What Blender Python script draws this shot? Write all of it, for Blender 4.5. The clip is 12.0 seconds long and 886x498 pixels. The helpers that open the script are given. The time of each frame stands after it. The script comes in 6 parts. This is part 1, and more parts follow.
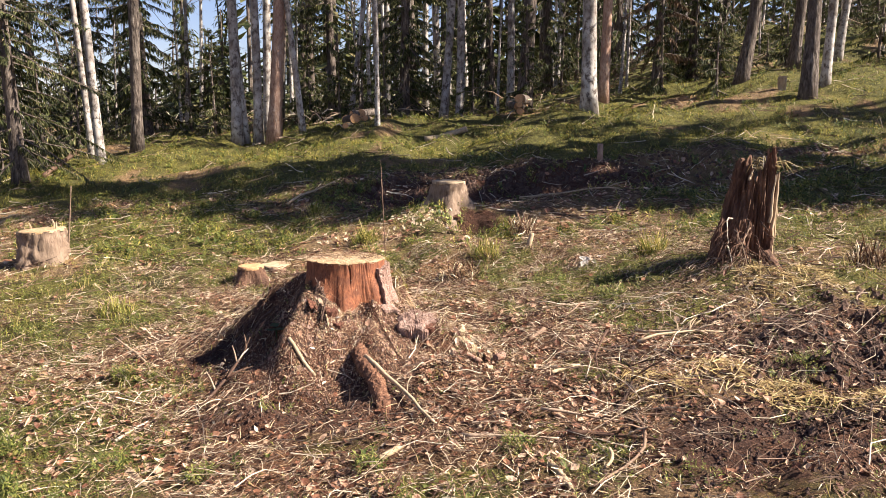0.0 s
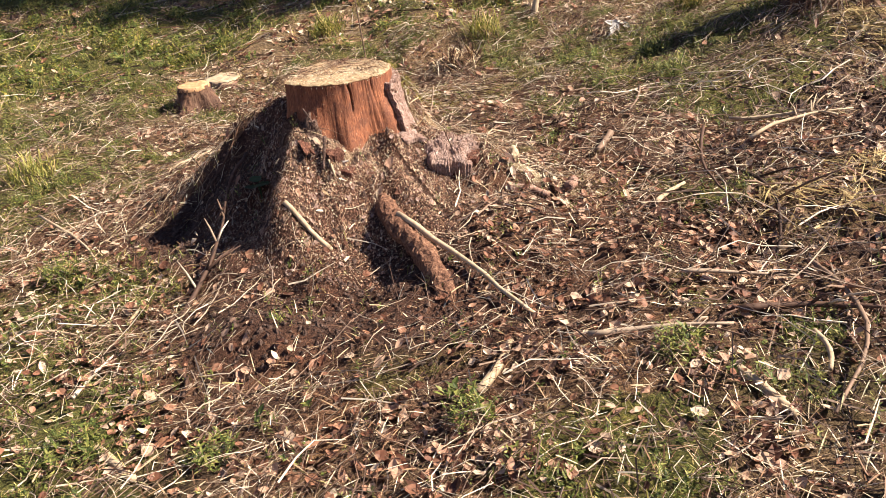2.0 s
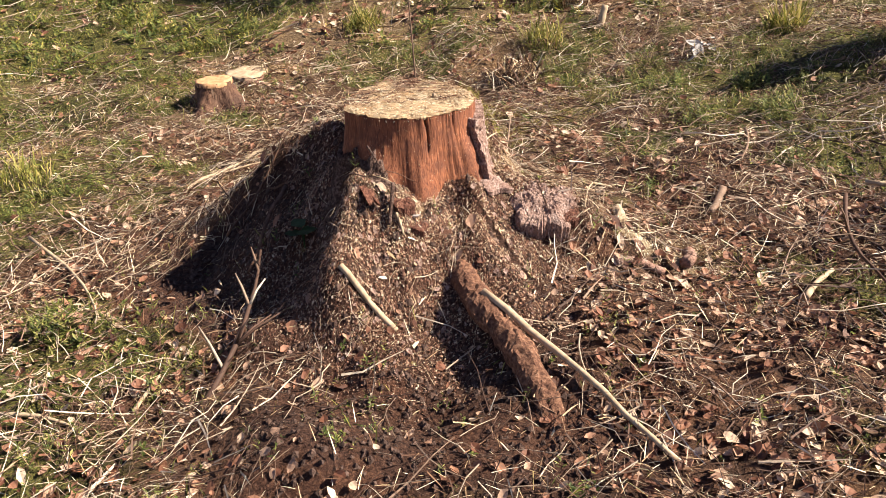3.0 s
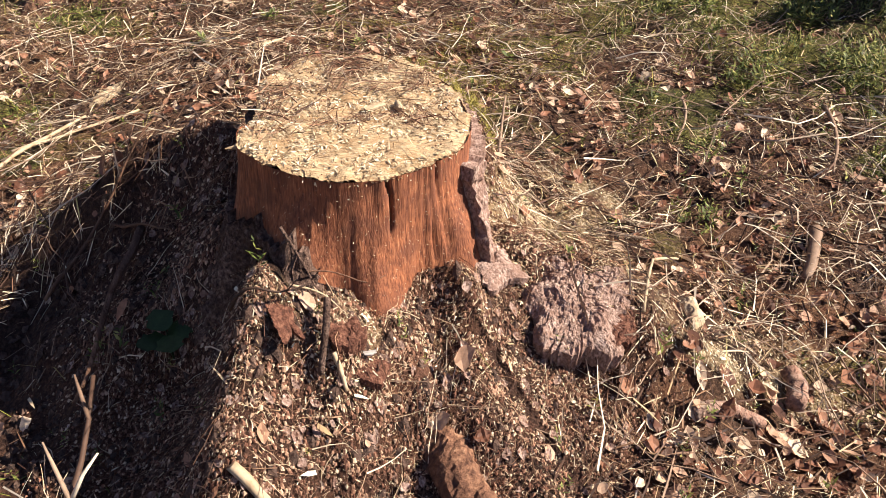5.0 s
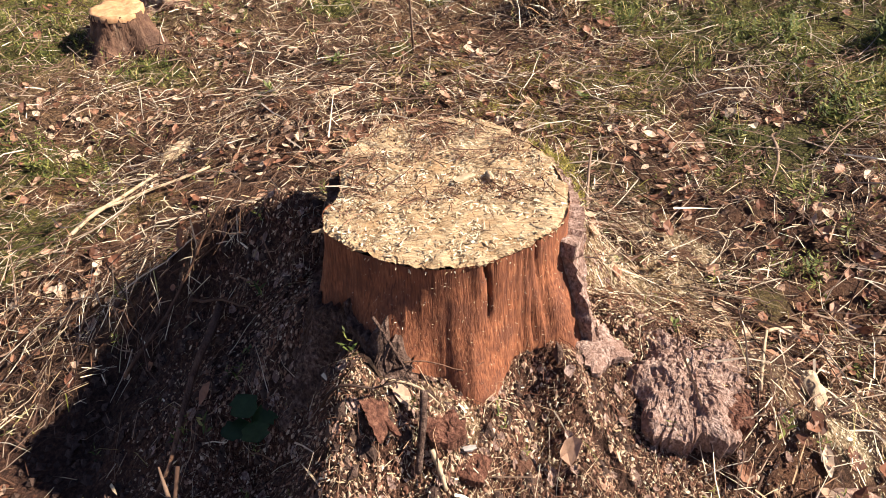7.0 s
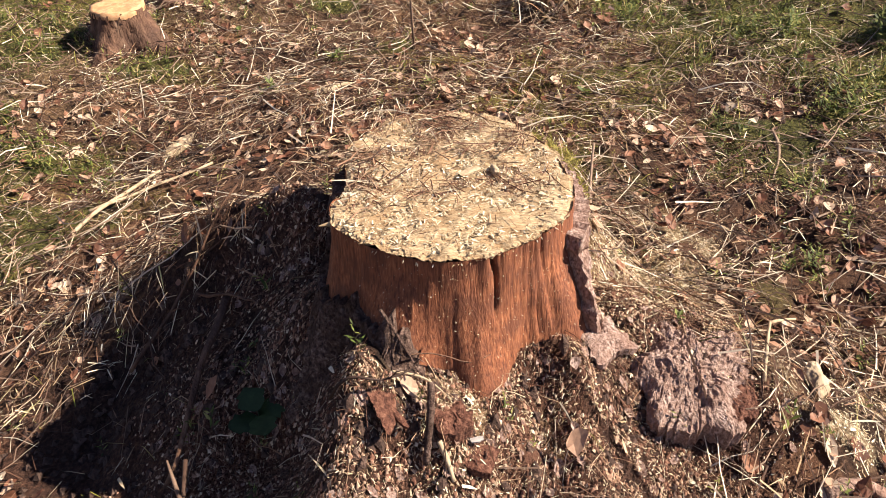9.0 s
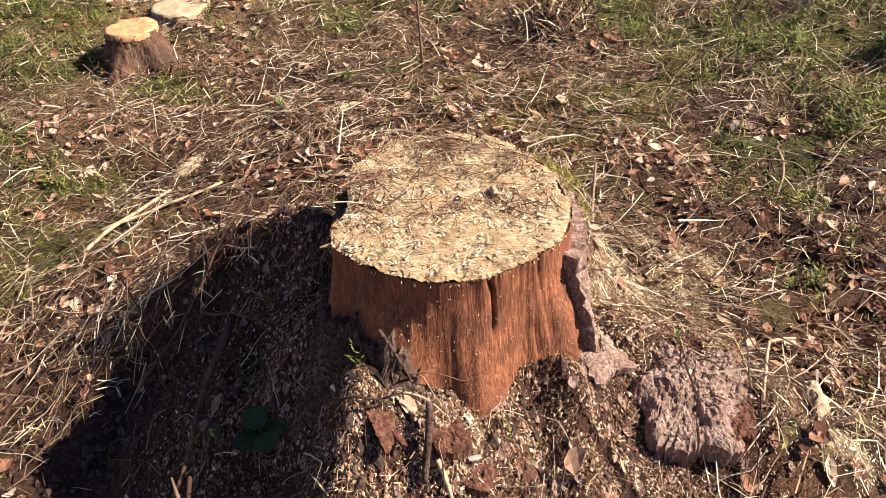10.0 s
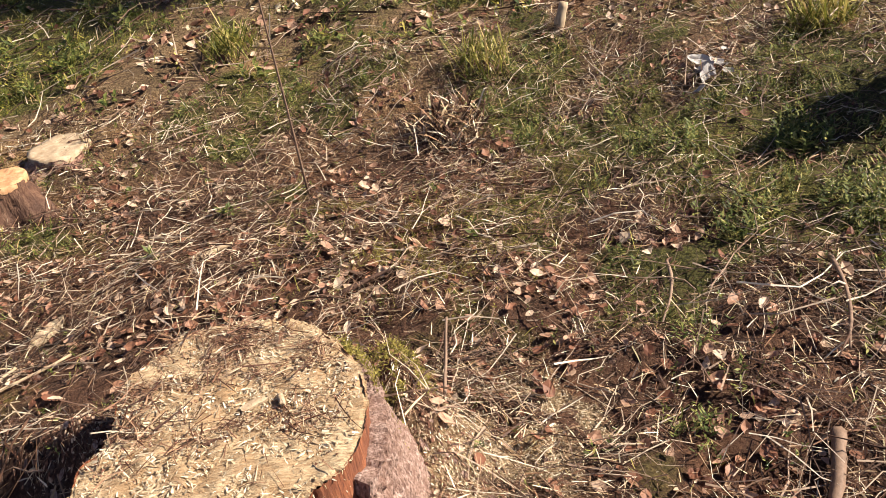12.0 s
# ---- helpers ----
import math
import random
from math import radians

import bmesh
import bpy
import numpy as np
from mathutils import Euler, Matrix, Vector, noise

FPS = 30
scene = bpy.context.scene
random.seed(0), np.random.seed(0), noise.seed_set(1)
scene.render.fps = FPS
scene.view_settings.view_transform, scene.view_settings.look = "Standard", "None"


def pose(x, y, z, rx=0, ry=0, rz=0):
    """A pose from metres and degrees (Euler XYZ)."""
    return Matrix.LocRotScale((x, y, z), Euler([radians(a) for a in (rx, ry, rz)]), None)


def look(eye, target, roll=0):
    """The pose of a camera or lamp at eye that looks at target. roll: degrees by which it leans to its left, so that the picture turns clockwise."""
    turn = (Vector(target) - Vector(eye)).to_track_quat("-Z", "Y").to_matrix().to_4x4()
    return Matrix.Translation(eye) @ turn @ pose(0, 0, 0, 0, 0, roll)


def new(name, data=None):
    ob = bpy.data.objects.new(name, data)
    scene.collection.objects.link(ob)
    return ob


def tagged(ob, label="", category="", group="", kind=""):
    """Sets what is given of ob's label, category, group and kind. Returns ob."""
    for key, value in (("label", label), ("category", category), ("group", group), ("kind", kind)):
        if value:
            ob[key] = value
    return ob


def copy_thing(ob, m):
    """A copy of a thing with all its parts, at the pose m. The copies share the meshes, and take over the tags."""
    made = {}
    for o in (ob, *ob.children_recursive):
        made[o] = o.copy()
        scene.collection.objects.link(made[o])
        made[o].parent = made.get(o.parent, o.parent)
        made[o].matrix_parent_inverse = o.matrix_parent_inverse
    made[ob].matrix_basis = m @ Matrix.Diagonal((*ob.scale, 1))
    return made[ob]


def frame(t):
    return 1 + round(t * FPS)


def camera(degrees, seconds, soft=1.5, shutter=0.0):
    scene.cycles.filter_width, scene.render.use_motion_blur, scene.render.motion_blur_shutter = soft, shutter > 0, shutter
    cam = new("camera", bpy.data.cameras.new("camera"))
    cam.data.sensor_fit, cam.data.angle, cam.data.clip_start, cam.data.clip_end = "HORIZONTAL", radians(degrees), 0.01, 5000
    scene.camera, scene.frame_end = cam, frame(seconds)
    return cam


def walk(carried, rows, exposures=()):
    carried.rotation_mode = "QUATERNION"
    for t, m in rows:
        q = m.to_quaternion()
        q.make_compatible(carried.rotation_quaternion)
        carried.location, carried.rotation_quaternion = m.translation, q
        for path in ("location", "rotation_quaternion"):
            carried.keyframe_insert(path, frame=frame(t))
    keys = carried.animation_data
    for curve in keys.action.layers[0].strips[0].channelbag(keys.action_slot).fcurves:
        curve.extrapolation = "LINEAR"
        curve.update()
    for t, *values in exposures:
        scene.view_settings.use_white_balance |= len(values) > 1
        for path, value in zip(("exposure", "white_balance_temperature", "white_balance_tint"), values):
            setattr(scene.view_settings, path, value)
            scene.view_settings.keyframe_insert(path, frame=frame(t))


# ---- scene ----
cam = camera(57.5, 12.0, soft=0.9)
PATH = [
    (0, (0.067, 0.395, 1.307), (0.062, 2.369, 0.981), -0.4),
    (0.5, (-0.129, 0.781, 1.272), (-0.124, 2.744, 0.887), -0.1),
    (1, (-0.301, 1.055, 1.275), (-0.265, 2.982, 0.74), 1.1),
    (1.5, (-0.362, 1.475, 1.182), (-0.28, 3.336, 0.452), -0.7),
    (2, (-0.355, 1.751, 1.247), (-0.268, 3.548, 0.373), -7.1),
    (2.5, (-0.467, 2.147, 1.19), (-0.384, 3.931, 0.29), -7.1),
    (3, (-0.62, 2.511, 1.273), (-0.513, 4.288, 0.361), -2.9),
    (3.2, (-0.643, 2.634, 1.264), (-0.512, 4.394, 0.322), -1.7),
    (4.8, (-0.611, 3.743, 1.263), (-0.402, 5.325, 0.058), 0.2),
    (5, (-0.626, 3.895, 1.272), (-0.334, 5.409, -0.002), 2.7),
    (5.5, (-0.66, 4.024, 1.292), (-0.344, 5.529, 0.013), 2.8),
    (6, (-0.675, 4.07, 1.29), (-0.466, 5.604, 0.024), -0.1),
    (6.5, (-0.681, 4.068, 1.3), (-0.505, 5.612, 0.041), -1.1),
    (7, (-0.685, 4.062, 1.303), (-0.518, 5.618, 0.057), -1.6),
    (9, (-0.702, 4.052, 1.303), (-0.53, 5.603, 0.052), -1.7),
    (9.5, (-0.697, 4.044, 1.306), (-0.544, 5.598, 0.056), -1.6),
    (10, (-0.673, 4.037, 1.326), (-0.535, 5.614, 0.104), -2.6),
    (10.5, (-0.619, 4.052, 1.333), (-0.485, 5.658, 0.148), -3.7),
    (11, (-0.432, 4.111, 1.33), (-0.296, 5.74, 0.178), -6.1),
    (11.5, (-0.314, 4.113, 1.374), (-0.17, 5.776, 0.273), -6.7),
    (12, (-0.274, 4.291, 1.365), (-0.074, 5.961, 0.282), -7.0),
]
walk(cam, [(t, look(eye, target, roll)) for t, eye, target, roll in PATH], [(0, 1.55), (1.0, 1.52), (2.5, 1.34), (5, 1.31), (9.5, 1.27), (10.5, 1.21), (12, 1.09)])

# ---- world, sun ----
SUN_AZ, SUN_EL = radians(-8), radians(40.5)        # the sun stands to the right (+x), a little behind the walk's start
world = bpy.data.worlds.new("sky")
scene.world = world
world.use_nodes = True
wn = world.node_tree
sky = wn.nodes.new("ShaderNodeTexSky")
sky.sky_type, sky.sun_disc = "NISHITA", False
sky.sun_elevation, sky.sun_rotation = SUN_EL, math.pi / 2 - SUN_AZ
sky.air_density, sky.dust_density, sky.ozone_density = 1.0, 0.3, 2.0
tint = wn.nodes.new("ShaderNodeMix")
tint.data_type, tint.blend_type = "RGBA", "MULTIPLY"
tint.inputs[0].default_value, tint.inputs[7].default_value = 1.0, (1.02, 0.93, 1.10, 1)
wn.links.new(sky.outputs[0], tint.inputs[6])
wn.links.new(tint.outputs[2], wn.nodes["Background"].inputs[0])
wn.nodes["Background"].inputs[1].default_value = 0.048
lamp = bpy.data.lights.new("sun", "SUN")
lamp.energy, lamp.angle, lamp.color = 5.5, radians(0.53), (1.0, 0.90, 0.77)
sun = new("sun", lamp)
sun.matrix_world = look((math.cos(SUN_AZ) * math.cos(SUN_EL) * 60, math.sin(SUN_AZ) * math.cos(SUN_EL) * 60, math.sin(SUN_EL) * 60), (0, 0, 0))

# ---- materials ----
def ramp(nt, fac, stops):
    r = nt.nodes.new("ShaderNodeValToRGB")
    while len(r.color_ramp.elements) < len(stops):
        r.color_ramp.elements.new(0.5)
    for e, (p, c) in zip(r.color_ramp.elements, stops):
        e.position, e.color = p, (*c, 1)
    nt.links.new(fac, r.inputs[0])
    return r.outputs[0]


def tex(nt, co, scale, detail=4.0, rough=0.6, kind="ShaderNodeTexNoise", stretch=None):
    if stretch:
        mp = nt.nodes.new("ShaderNodeMapping")
        mp.inputs["Scale"].default_value = stretch
        nt.links.new(co, mp.inputs[0])
        co = mp.outputs[0]
    n = nt.nodes.new(kind)
    n.inputs["Scale"].default_value = scale
    if "Detail" in n.inputs:
        n.inputs["Detail"].default_value = detail
        n.inputs["Roughness"].default_value = rough
    nt.links.new(co, n.inputs["Vector"])
    return n.outputs[0]


def mixc(nt, fac, a, b, mode="MIX"):
    m = nt.nodes.new("ShaderNodeMix")
    m.data_type, m.blend_type = "RGBA", mode
    for sock, v in ((m.inputs[0], fac), (m.inputs[6], a), (m.inputs[7], b)):
        if isinstance(v, (int, float)):
            sock.default_value = v
        elif isinstance(v, tuple):
            sock.default_value = (*v, 1)
        else:
            nt.links.new(v, sock)
    return m.outputs[2]


def start_mat(name, rough=0.85):
    m = bpy.data.materials.new(name)
    m.use_nodes = True
    nt = m.node_tree
    b = nt.nodes["Principled BSDF"]
    b.inputs["Roughness"].default_value = rough
    b.inputs["Specular IOR Level"].default_value = 0.25
    tc = nt.nodes.new("ShaderNodeTexCoord")
    return m, nt, b, tc.outputs["Object"]


def bump(nt, b, height, strength, dist):
    n = nt.nodes.new("ShaderNodeBump")
    n.inputs["Strength"].default_value, n.inputs["Distance"].default_value = strength, dist
    nt.links.new(height, n.inputs["Height"])
    nt.links.new(n.outputs[0], b.inputs["Normal"])


def surface(name, stops, scale, big=None, rough=0.85, relief=0.4, depth=0.006, stretch=None, island=None, thin=0.0):
    """A natural surface: colours by fine grain, a second larger mottling, relief, and a shade of its own for each piece."""
    m, nt, b, co = start_mat(name, rough)
    grain = tex(nt, co, scale, 6, 0.65, stretch=stretch)
    col = ramp(nt, grain, stops)
    if big:
        fac = ramp(nt, tex(nt, co, big[0], 3), [(0.35, (0, 0, 0)), (0.65, (1, 1, 1))])
        col = mixc(nt, fac, col, mixc(nt, 0.8, col, big[1], "MIX"))
    if island:
        geo = nt.nodes.new("ShaderNodeNewGeometry")
        info = nt.nodes.new("ShaderNodeObjectInfo")
        sum_ = nt.nodes.new("ShaderNodeMath")
        sum_.operation = "ADD"
        nt.links.new(geo.outputs["Random Per Island"], sum_.inputs[0])
        nt.links.new(info.outputs["Random"], sum_.inputs[1])
        wrap = nt.nodes.new("ShaderNodeMath")
        wrap.operation = "FRACT"
        nt.links.new(sum_.outputs[0], wrap.inputs[0])
        own = ramp(nt, wrap.outputs[0], island)
        col = mixc(nt, 1.0, own, mixc(nt, 1.0, col, (1.5, 1.5, 1.5), "MULTIPLY"), "MULTIPLY")
    nt.links.new(col, b.inputs["Base Color"])
    if relief:
        bump(nt, b, grain, relief, depth)
    if thin:
        tr = nt.nodes.new("ShaderNodeBsdfTranslucent")
        mx = nt.nodes.new("ShaderNodeMixShader")
        mx.inputs[0].default_value = thin
        nt.links.new(col, tr.inputs[0])
        nt.links.new(b.outputs[0], mx.inputs[1])
        nt.links.new(tr.outputs[0], mx.inputs[2])
        nt.links.new(mx.outputs[0], nt.nodes["Material Output"].inputs[0])
    return m


GREY = [(0.3, (0.36, 0.36, 0.36)), (0.7, (0.68, 0.68, 0.68))]
M_LEAF = surface("dead_leaf", GREY, 60, rough=0.55, relief=0.3, depth=0.002, thin=0.18, island=[(0.0, (0.09, 0.038, 0.023)), (0.25, (0.23, 0.095, 0.055)), (0.5, (0.40, 0.195, 0.115)), (0.78, (0.57, 0.36, 0.24)), (1.0, (0.78, 0.60, 0.43))])
M_STRAW = surface("straw", GREY, 40, rough=0.65, relief=0, island=[(0.0, (0.045, 0.020, 0.012)), (0.40, (0.13, 0.061, 0.034)), (0.60, (0.31, 0.17, 0.092)), (0.76, (0.60, 0.42, 0.24)), (0.88, (0.97, 0.79, 0.53)), (0.96, (1.0, 0.89, 0.67)), (1.0, (0.42, 0.35, 0.12))])
M_DUFF = surface("duff_needles", GREY, 40, rough=0.7, relief=0, island=[(0.0, (0.045, 0.019, 0.012)), (0.42, (0.14, 0.062, 0.036)), (0.68, (0.31, 0.16, 0.094)), (0.86, (0.54, 0.36, 0.225)), (1.0, (0.88, 0.72, 0.51))])
M_TWIG = surface("twig_bark", GREY, 70, rough=0.7, relief=0.4, depth=0.002, island=[(0.0, (0.045, 0.024, 0.017)), (0.38, (0.13, 0.070, 0.046)), (0.62, (0.31, 0.205, 0.14)), (0.82, (0.55, 0.42, 0.30)), (1.0, (0.86, 0.73, 0.56))])
M_GRASS = surface("green_blade", GREY, 30, rough=0.5, relief=0, thin=0.3, island=[(0.0, (0.085, 0.095, 0.018)), (0.3, (0.17, 0.185, 0.032)), (0.55, (0.31, 0.30, 0.058)), (0.8, (0.54, 0.46, 0.13)), (1.0, (0.70, 0.51, 0.23))])
M_MOSS = surface("moss_leaf", GREY, 50, rough=0.6, relief=0, thin=0.25, island=[(0.0, (0.055, 0.07, 0.018)), (0.35, (0.105, 0.135, 0.03)), (0.7, (0.23, 0.25, 0.055)), (1.0, (0.46, 0.40, 0.13))])
M_HERB = surface("herb_leaf", GREY, 40, rough=0.5, relief=0, thin=0.25, island=[(0.0, (0.05, 0.075, 0.02)), (0.5, (0.13, 0.155, 0.035)), (0.85, (0.25, 0.26, 0.065)), (1.0, (0.34, 0.31, 0.09))])
M_CHIP = surface("wood_chip", GREY, 90, rough=0.75, relief=0, island=[(0.0, (0.36, 0.23, 0.12)), (0.4, (0.62, 0.47, 0.29)), (0.8, (0.80, 0.67, 0.46)), (1.0, (0.95, 0.86, 0.66))])
M_WOOD = surface("exposed_wood", [(0.28, (0.030, 0.011, 0.007)), (0.38, (0.13, 0.043, 0.022)), (0.52, (0.26, 0.092, 0.043)), (0.66, (0.38, 0.155, 0.075)), (0.80, (0.56, 0.33, 0.20))], 240, big=(20, (0.12, 0.045, 0.027)), rough=0.75, relief=0.7, depth=0.0035, stretch=(1, 1, 0.09))
M_BARK = surface("spruce_bark", [(0.3, (0.07, 0.04, 0.035)), (0.47, (0.23, 0.145, 0.11)), (0.6, (0.40, 0.28, 0.22)), (0.78, (0.56, 0.44, 0.37))], 60, big=(14, (0.30, 0.15, 0.10)), rough=0.9, relief=1.0, depth=0.014)
M_CUT = surface("sawn_face", [(0.27, (0.12, 0.068, 0.036)), (0.38, (0.32, 0.21, 0.12)), (0.52, (0.50, 0.375, 0.225)), (0.74, (0.68, 0.56, 0.375))], 150, big=(13, (0.34, 0.20, 0.095)), rough=0.8, relief=1.0, depth=0.008, stretch=(0.35, 1.4, 1))
M_FLAKE = surface("flaky_grey_bark", [(0.32, (0.04, 0.023, 0.018)), (0.42, (0.19, 0.12, 0.095)), (0.53, (0.38, 0.26, 0.21)), (0.68, (0.58, 0.44, 0.375))], 170, big=(34, (0.20, 0.11, 0.08)), rough=0.85, relief=1.0, depth=0.007, stretch=(1, 1, 0.6))
M_DARKHERB = surface("dark_herb_leaf", GREY, 40, rough=0.45, relief=0, thin=0.15, island=[(0.0, (0.03, 0.055, 0.018)), (1.0, (0.07, 0.11, 0.03))])
# bark with the stump's shaded side put into its colour; some sticks reuse it
M_DARKBARK = surface("shade_dark_bark", [(0.34, (0.02, 0.013, 0.011)), (0.45, (0.10, 0.06, 0.046)), (0.56, (0.20, 0.125, 0.095)), (0.70, (0.38, 0.28, 0.225))], 100, big=(20, (0.05, 0.026, 0.018)), rough=0.95, relief=1.0, depth=0.014)
M_MUD = surface("crumbly_soil", [(0.3, (0.025, 0.015, 0.012)), (0.55, (0.10, 0.06, 0.045)), (0.8, (0.24, 0.15, 0.11))], 45, rough=0.95, relief=1.0, depth=0.02)
M_ROT = surface("rotten_wood", [(0.3, (0.02, 0.011, 0.008)), (0.45, (0.105, 0.050, 0.030)), (0.6, (0.23, 0.125, 0.075)), (0.78, (0.44, 0.29, 0.19))], 32, big=(5, (0.09, 0.05, 0.035)), rough=0.85, relief=1.0, depth=0.02, stretch=(1, 1, 0.14))
M_ROOT = surface("damp_root_bark", [(0.3, (0.035, 0.017, 0.011)), (0.46, (0.15, 0.070, 0.042)), (0.6, (0.30, 0.155, 0.090)), (0.78, (0.46, 0.30, 0.20))], 70, big=(7, (0.10, 0.045, 0.028)), rough=0.9, relief=1.0, depth=0.012)
M_PALE = surface("pale_splinter", [(0.3, (0.28, 0.19, 0.11)), (0.6, (0.46, 0.35, 0.23)), (0.85, (0.58, 0.49, 0.36))], 40, rough=0.75, relief=0.4, depth=0.003, stretch=(1, 1, 0.2))
M_ORANGE = surface("fresh_orange_wood", [(0.3, (0.38, 0.19, 0.085)), (0.6, (0.60, 0.37, 0.20)), (0.85, (0.70, 0.52, 0.34))], 60, big=(20, (0.45, 0.22, 0.10)), rough=0.75, relief=0.6, depth=0.004)
M_WHITEBARK = surface("white_birch_scrap", [(0.3, (0.20, 0.17, 0.15)), (0.55, (0.42, 0.39, 0.36)), (0.9, (0.62, 0.60, 0.58))], 30, rough=0.6, relief=0.3, depth=0.003)
M_BIRCH = surface("birch_bark", [(0.34, (0.025, 0.02, 0.018)), (0.42, (0.16, 0.13, 0.115)), (0.50, (0.48, 0.44, 0.40)), (0.72, (0.74, 0.71, 0.67))], 11, big=(1.6, (0.16, 0.125, 0.105)), rough=0.7, relief=0.5, depth=0.02, stretch=(1.0, 1.0, 0.7))
M_PINE = surface("grey_conifer_bark", [(0.34, (0.016, 0.012, 0.010)), (0.46, (0.10, 0.078, 0.065)), (0.60, (0.25, 0.205, 0.175)), (0.8, (0.42, 0.36, 0.31))], 24, big=(2, (0.10, 0.075, 0.062)), rough=0.9, relief=1.0, depth=0.06, stretch=(1, 1, 0.25))
M_RED = surface("reddish_conifer_bark", [(0.3, (0.13, 0.07, 0.045)), (0.48, (0.40, 0.265, 0.20)), (0.75, (0.66, 0.52, 0.43))], 22, big=(2, (0.30, 0.17, 0.12)), rough=0.9, relief=1.0, depth=0.025, stretch=(1, 1, 0.4))
M_GREYWOOD = surface("weathered_stump_side", [(0.3, (0.05, 0.03, 0.02)), (0.48, (0.18, 0.12, 0.085)), (0.75, (0.36, 0.27, 0.20))], 34, big=(6, (0.24, 0.17, 0.12)), rough=0.85, relief=0.8, depth=0.012, stretch=(1, 1, 0.2))
M_NEEDLE = surface("spruce_needles", GREY, 6, rough=0.6, relief=0, thin=0.2, island=[(0.0, (0.028, 0.038, 0.014)), (0.4, (0.075, 0.090, 0.032)), (0.8, (0.17, 0.175, 0.065)), (1.0, (0.30, 0.25, 0.12))])
M_GLOWMOSS = surface("sunny_moss", GREY, 30, rough=0.55, relief=0, thin=0.3, island=[(0.0, (0.085, 0.090, 0.016)), (0.3, (0.21, 0.21, 0.030)), (0.6, (0.39, 0.355, 0.055)), (0.85, (0.60, 0.50, 0.12)), (1.0, (0.70, 0.50, 0.21))])
M_DRY = surface("dead_needles", GREY, 6, rough=0.8, relief=0, thin=0.1, island=[(0.0, (0.10, 0.06, 0.035)), (0.6, (0.22, 0.14, 0.085)), (1.0, (0.36, 0.27, 0.17))])

M_DRYGRASS = surface("yellowed_grass", GREY, 40, rough=0.7, relief=0, thin=0.2, island=[(0.0, (0.20, 0.12, 0.05)), (0.5, (0.50, 0.36, 0.15)), (1.0, (0.74, 0.58, 0.30))])


def ground_material():
    m, nt, b, co = start_mat("forest_floor", 0.95)
    zone = nt.nodes.new("ShaderNodeAttribute")
    zone.attribute_name = "zones"
    sep = nt.nodes.new("ShaderNodeSeparateColor")
    nt.links.new(zone.outputs["Color"], sep.inputs[0])
    fine = tex(nt, co, 85, 8, 0.75)
    mid = tex(nt, co, 9, 6, 0.65)
    litter = ramp(nt, fine, [(0.3, (0.013, 0.006, 0.004)), (0.46, (0.050, 0.025, 0.015)), (0.6, (0.14, 0.075, 0.044)), (0.76, (0.38, 0.245, 0.15))])
    litter = mixc(nt, ramp(nt, mid, [(0.4, (0, 0, 0)), (0.62, (1, 1, 1))]), litter, mixc(nt, 0.5, litter, (0.26, 0.13, 0.08)))
    matted = ramp(nt, fine, [(0.3, (0.05, 0.028, 0.015)), (0.45, (0.17, 0.105, 0.055)), (0.6, (0.36, 0.25, 0.135)), (0.76, (0.60, 0.46, 0.27))])
    litter = mixc(nt, zone.outputs["Alpha"], litter, matted)
    green = ramp(nt, fine, [(0.32, (0.020, 0.020, 0.007)), (0.5, (0.095, 0.092, 0.023)), (0.66, (0.25, 0.225, 0.058)), (0.8, (0.42, 0.33, 0.13))])
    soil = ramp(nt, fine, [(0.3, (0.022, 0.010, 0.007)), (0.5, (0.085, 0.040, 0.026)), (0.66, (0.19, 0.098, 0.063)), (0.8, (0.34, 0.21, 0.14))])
    dust = ramp(nt, fine, [(0.3, (0.16, 0.09, 0.05)), (0.48, (0.34, 0.23, 0.13)), (0.66, (0.66, 0.52, 0.32))])
    col = litter
    for out, other in ((0, green), (1, soil), (2, dust)):
        add = nt.nodes.new("ShaderNodeMath")
        add.operation = "MULTIPLY_ADD"
        nt.links.new(mid, add.inputs[0])
        add.inputs[1].default_value = 0.7
        nt.links.new(sep.outputs[out], add.inputs[2])
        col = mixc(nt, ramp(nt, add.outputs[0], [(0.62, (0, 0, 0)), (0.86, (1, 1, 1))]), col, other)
    patch = ramp(nt, tex(nt, co, 2.2, 5, 0.7), [(0.3, (0.35, 0.33, 0.32)), (0.5, (0.9, 0.88, 0.86)), (0.7, (1.35, 1.2, 1.0))])
    col = mixc(nt, 1.0, col, patch, "MULTIPLY")
    nt.links.new(col, b.inputs["Base Color"])
    both = nt.nodes.new("ShaderNodeMath")
    both.operation = "MULTIPLY_ADD"
    nt.links.new(mid, both.inputs[0])
    both.inputs[1].default_value = 3.0
    nt.links.new(fine, both.inputs[2])
    bump(nt, b, both.outputs[0], 1.0, 0.035)
    return m


M_CRUMB = surface("reddish_crumbs", GREY, 60, rough=0.9, relief=0, island=[(0.0, (0.065, 0.027, 0.017)), (0.35, (0.19, 0.085, 0.053)), (0.65, (0.35, 0.185, 0.12)), (0.9, (0.55, 0.37, 0.25)), (1.0, (0.82, 0.66, 0.46))])
M_GROUND = ground_material()


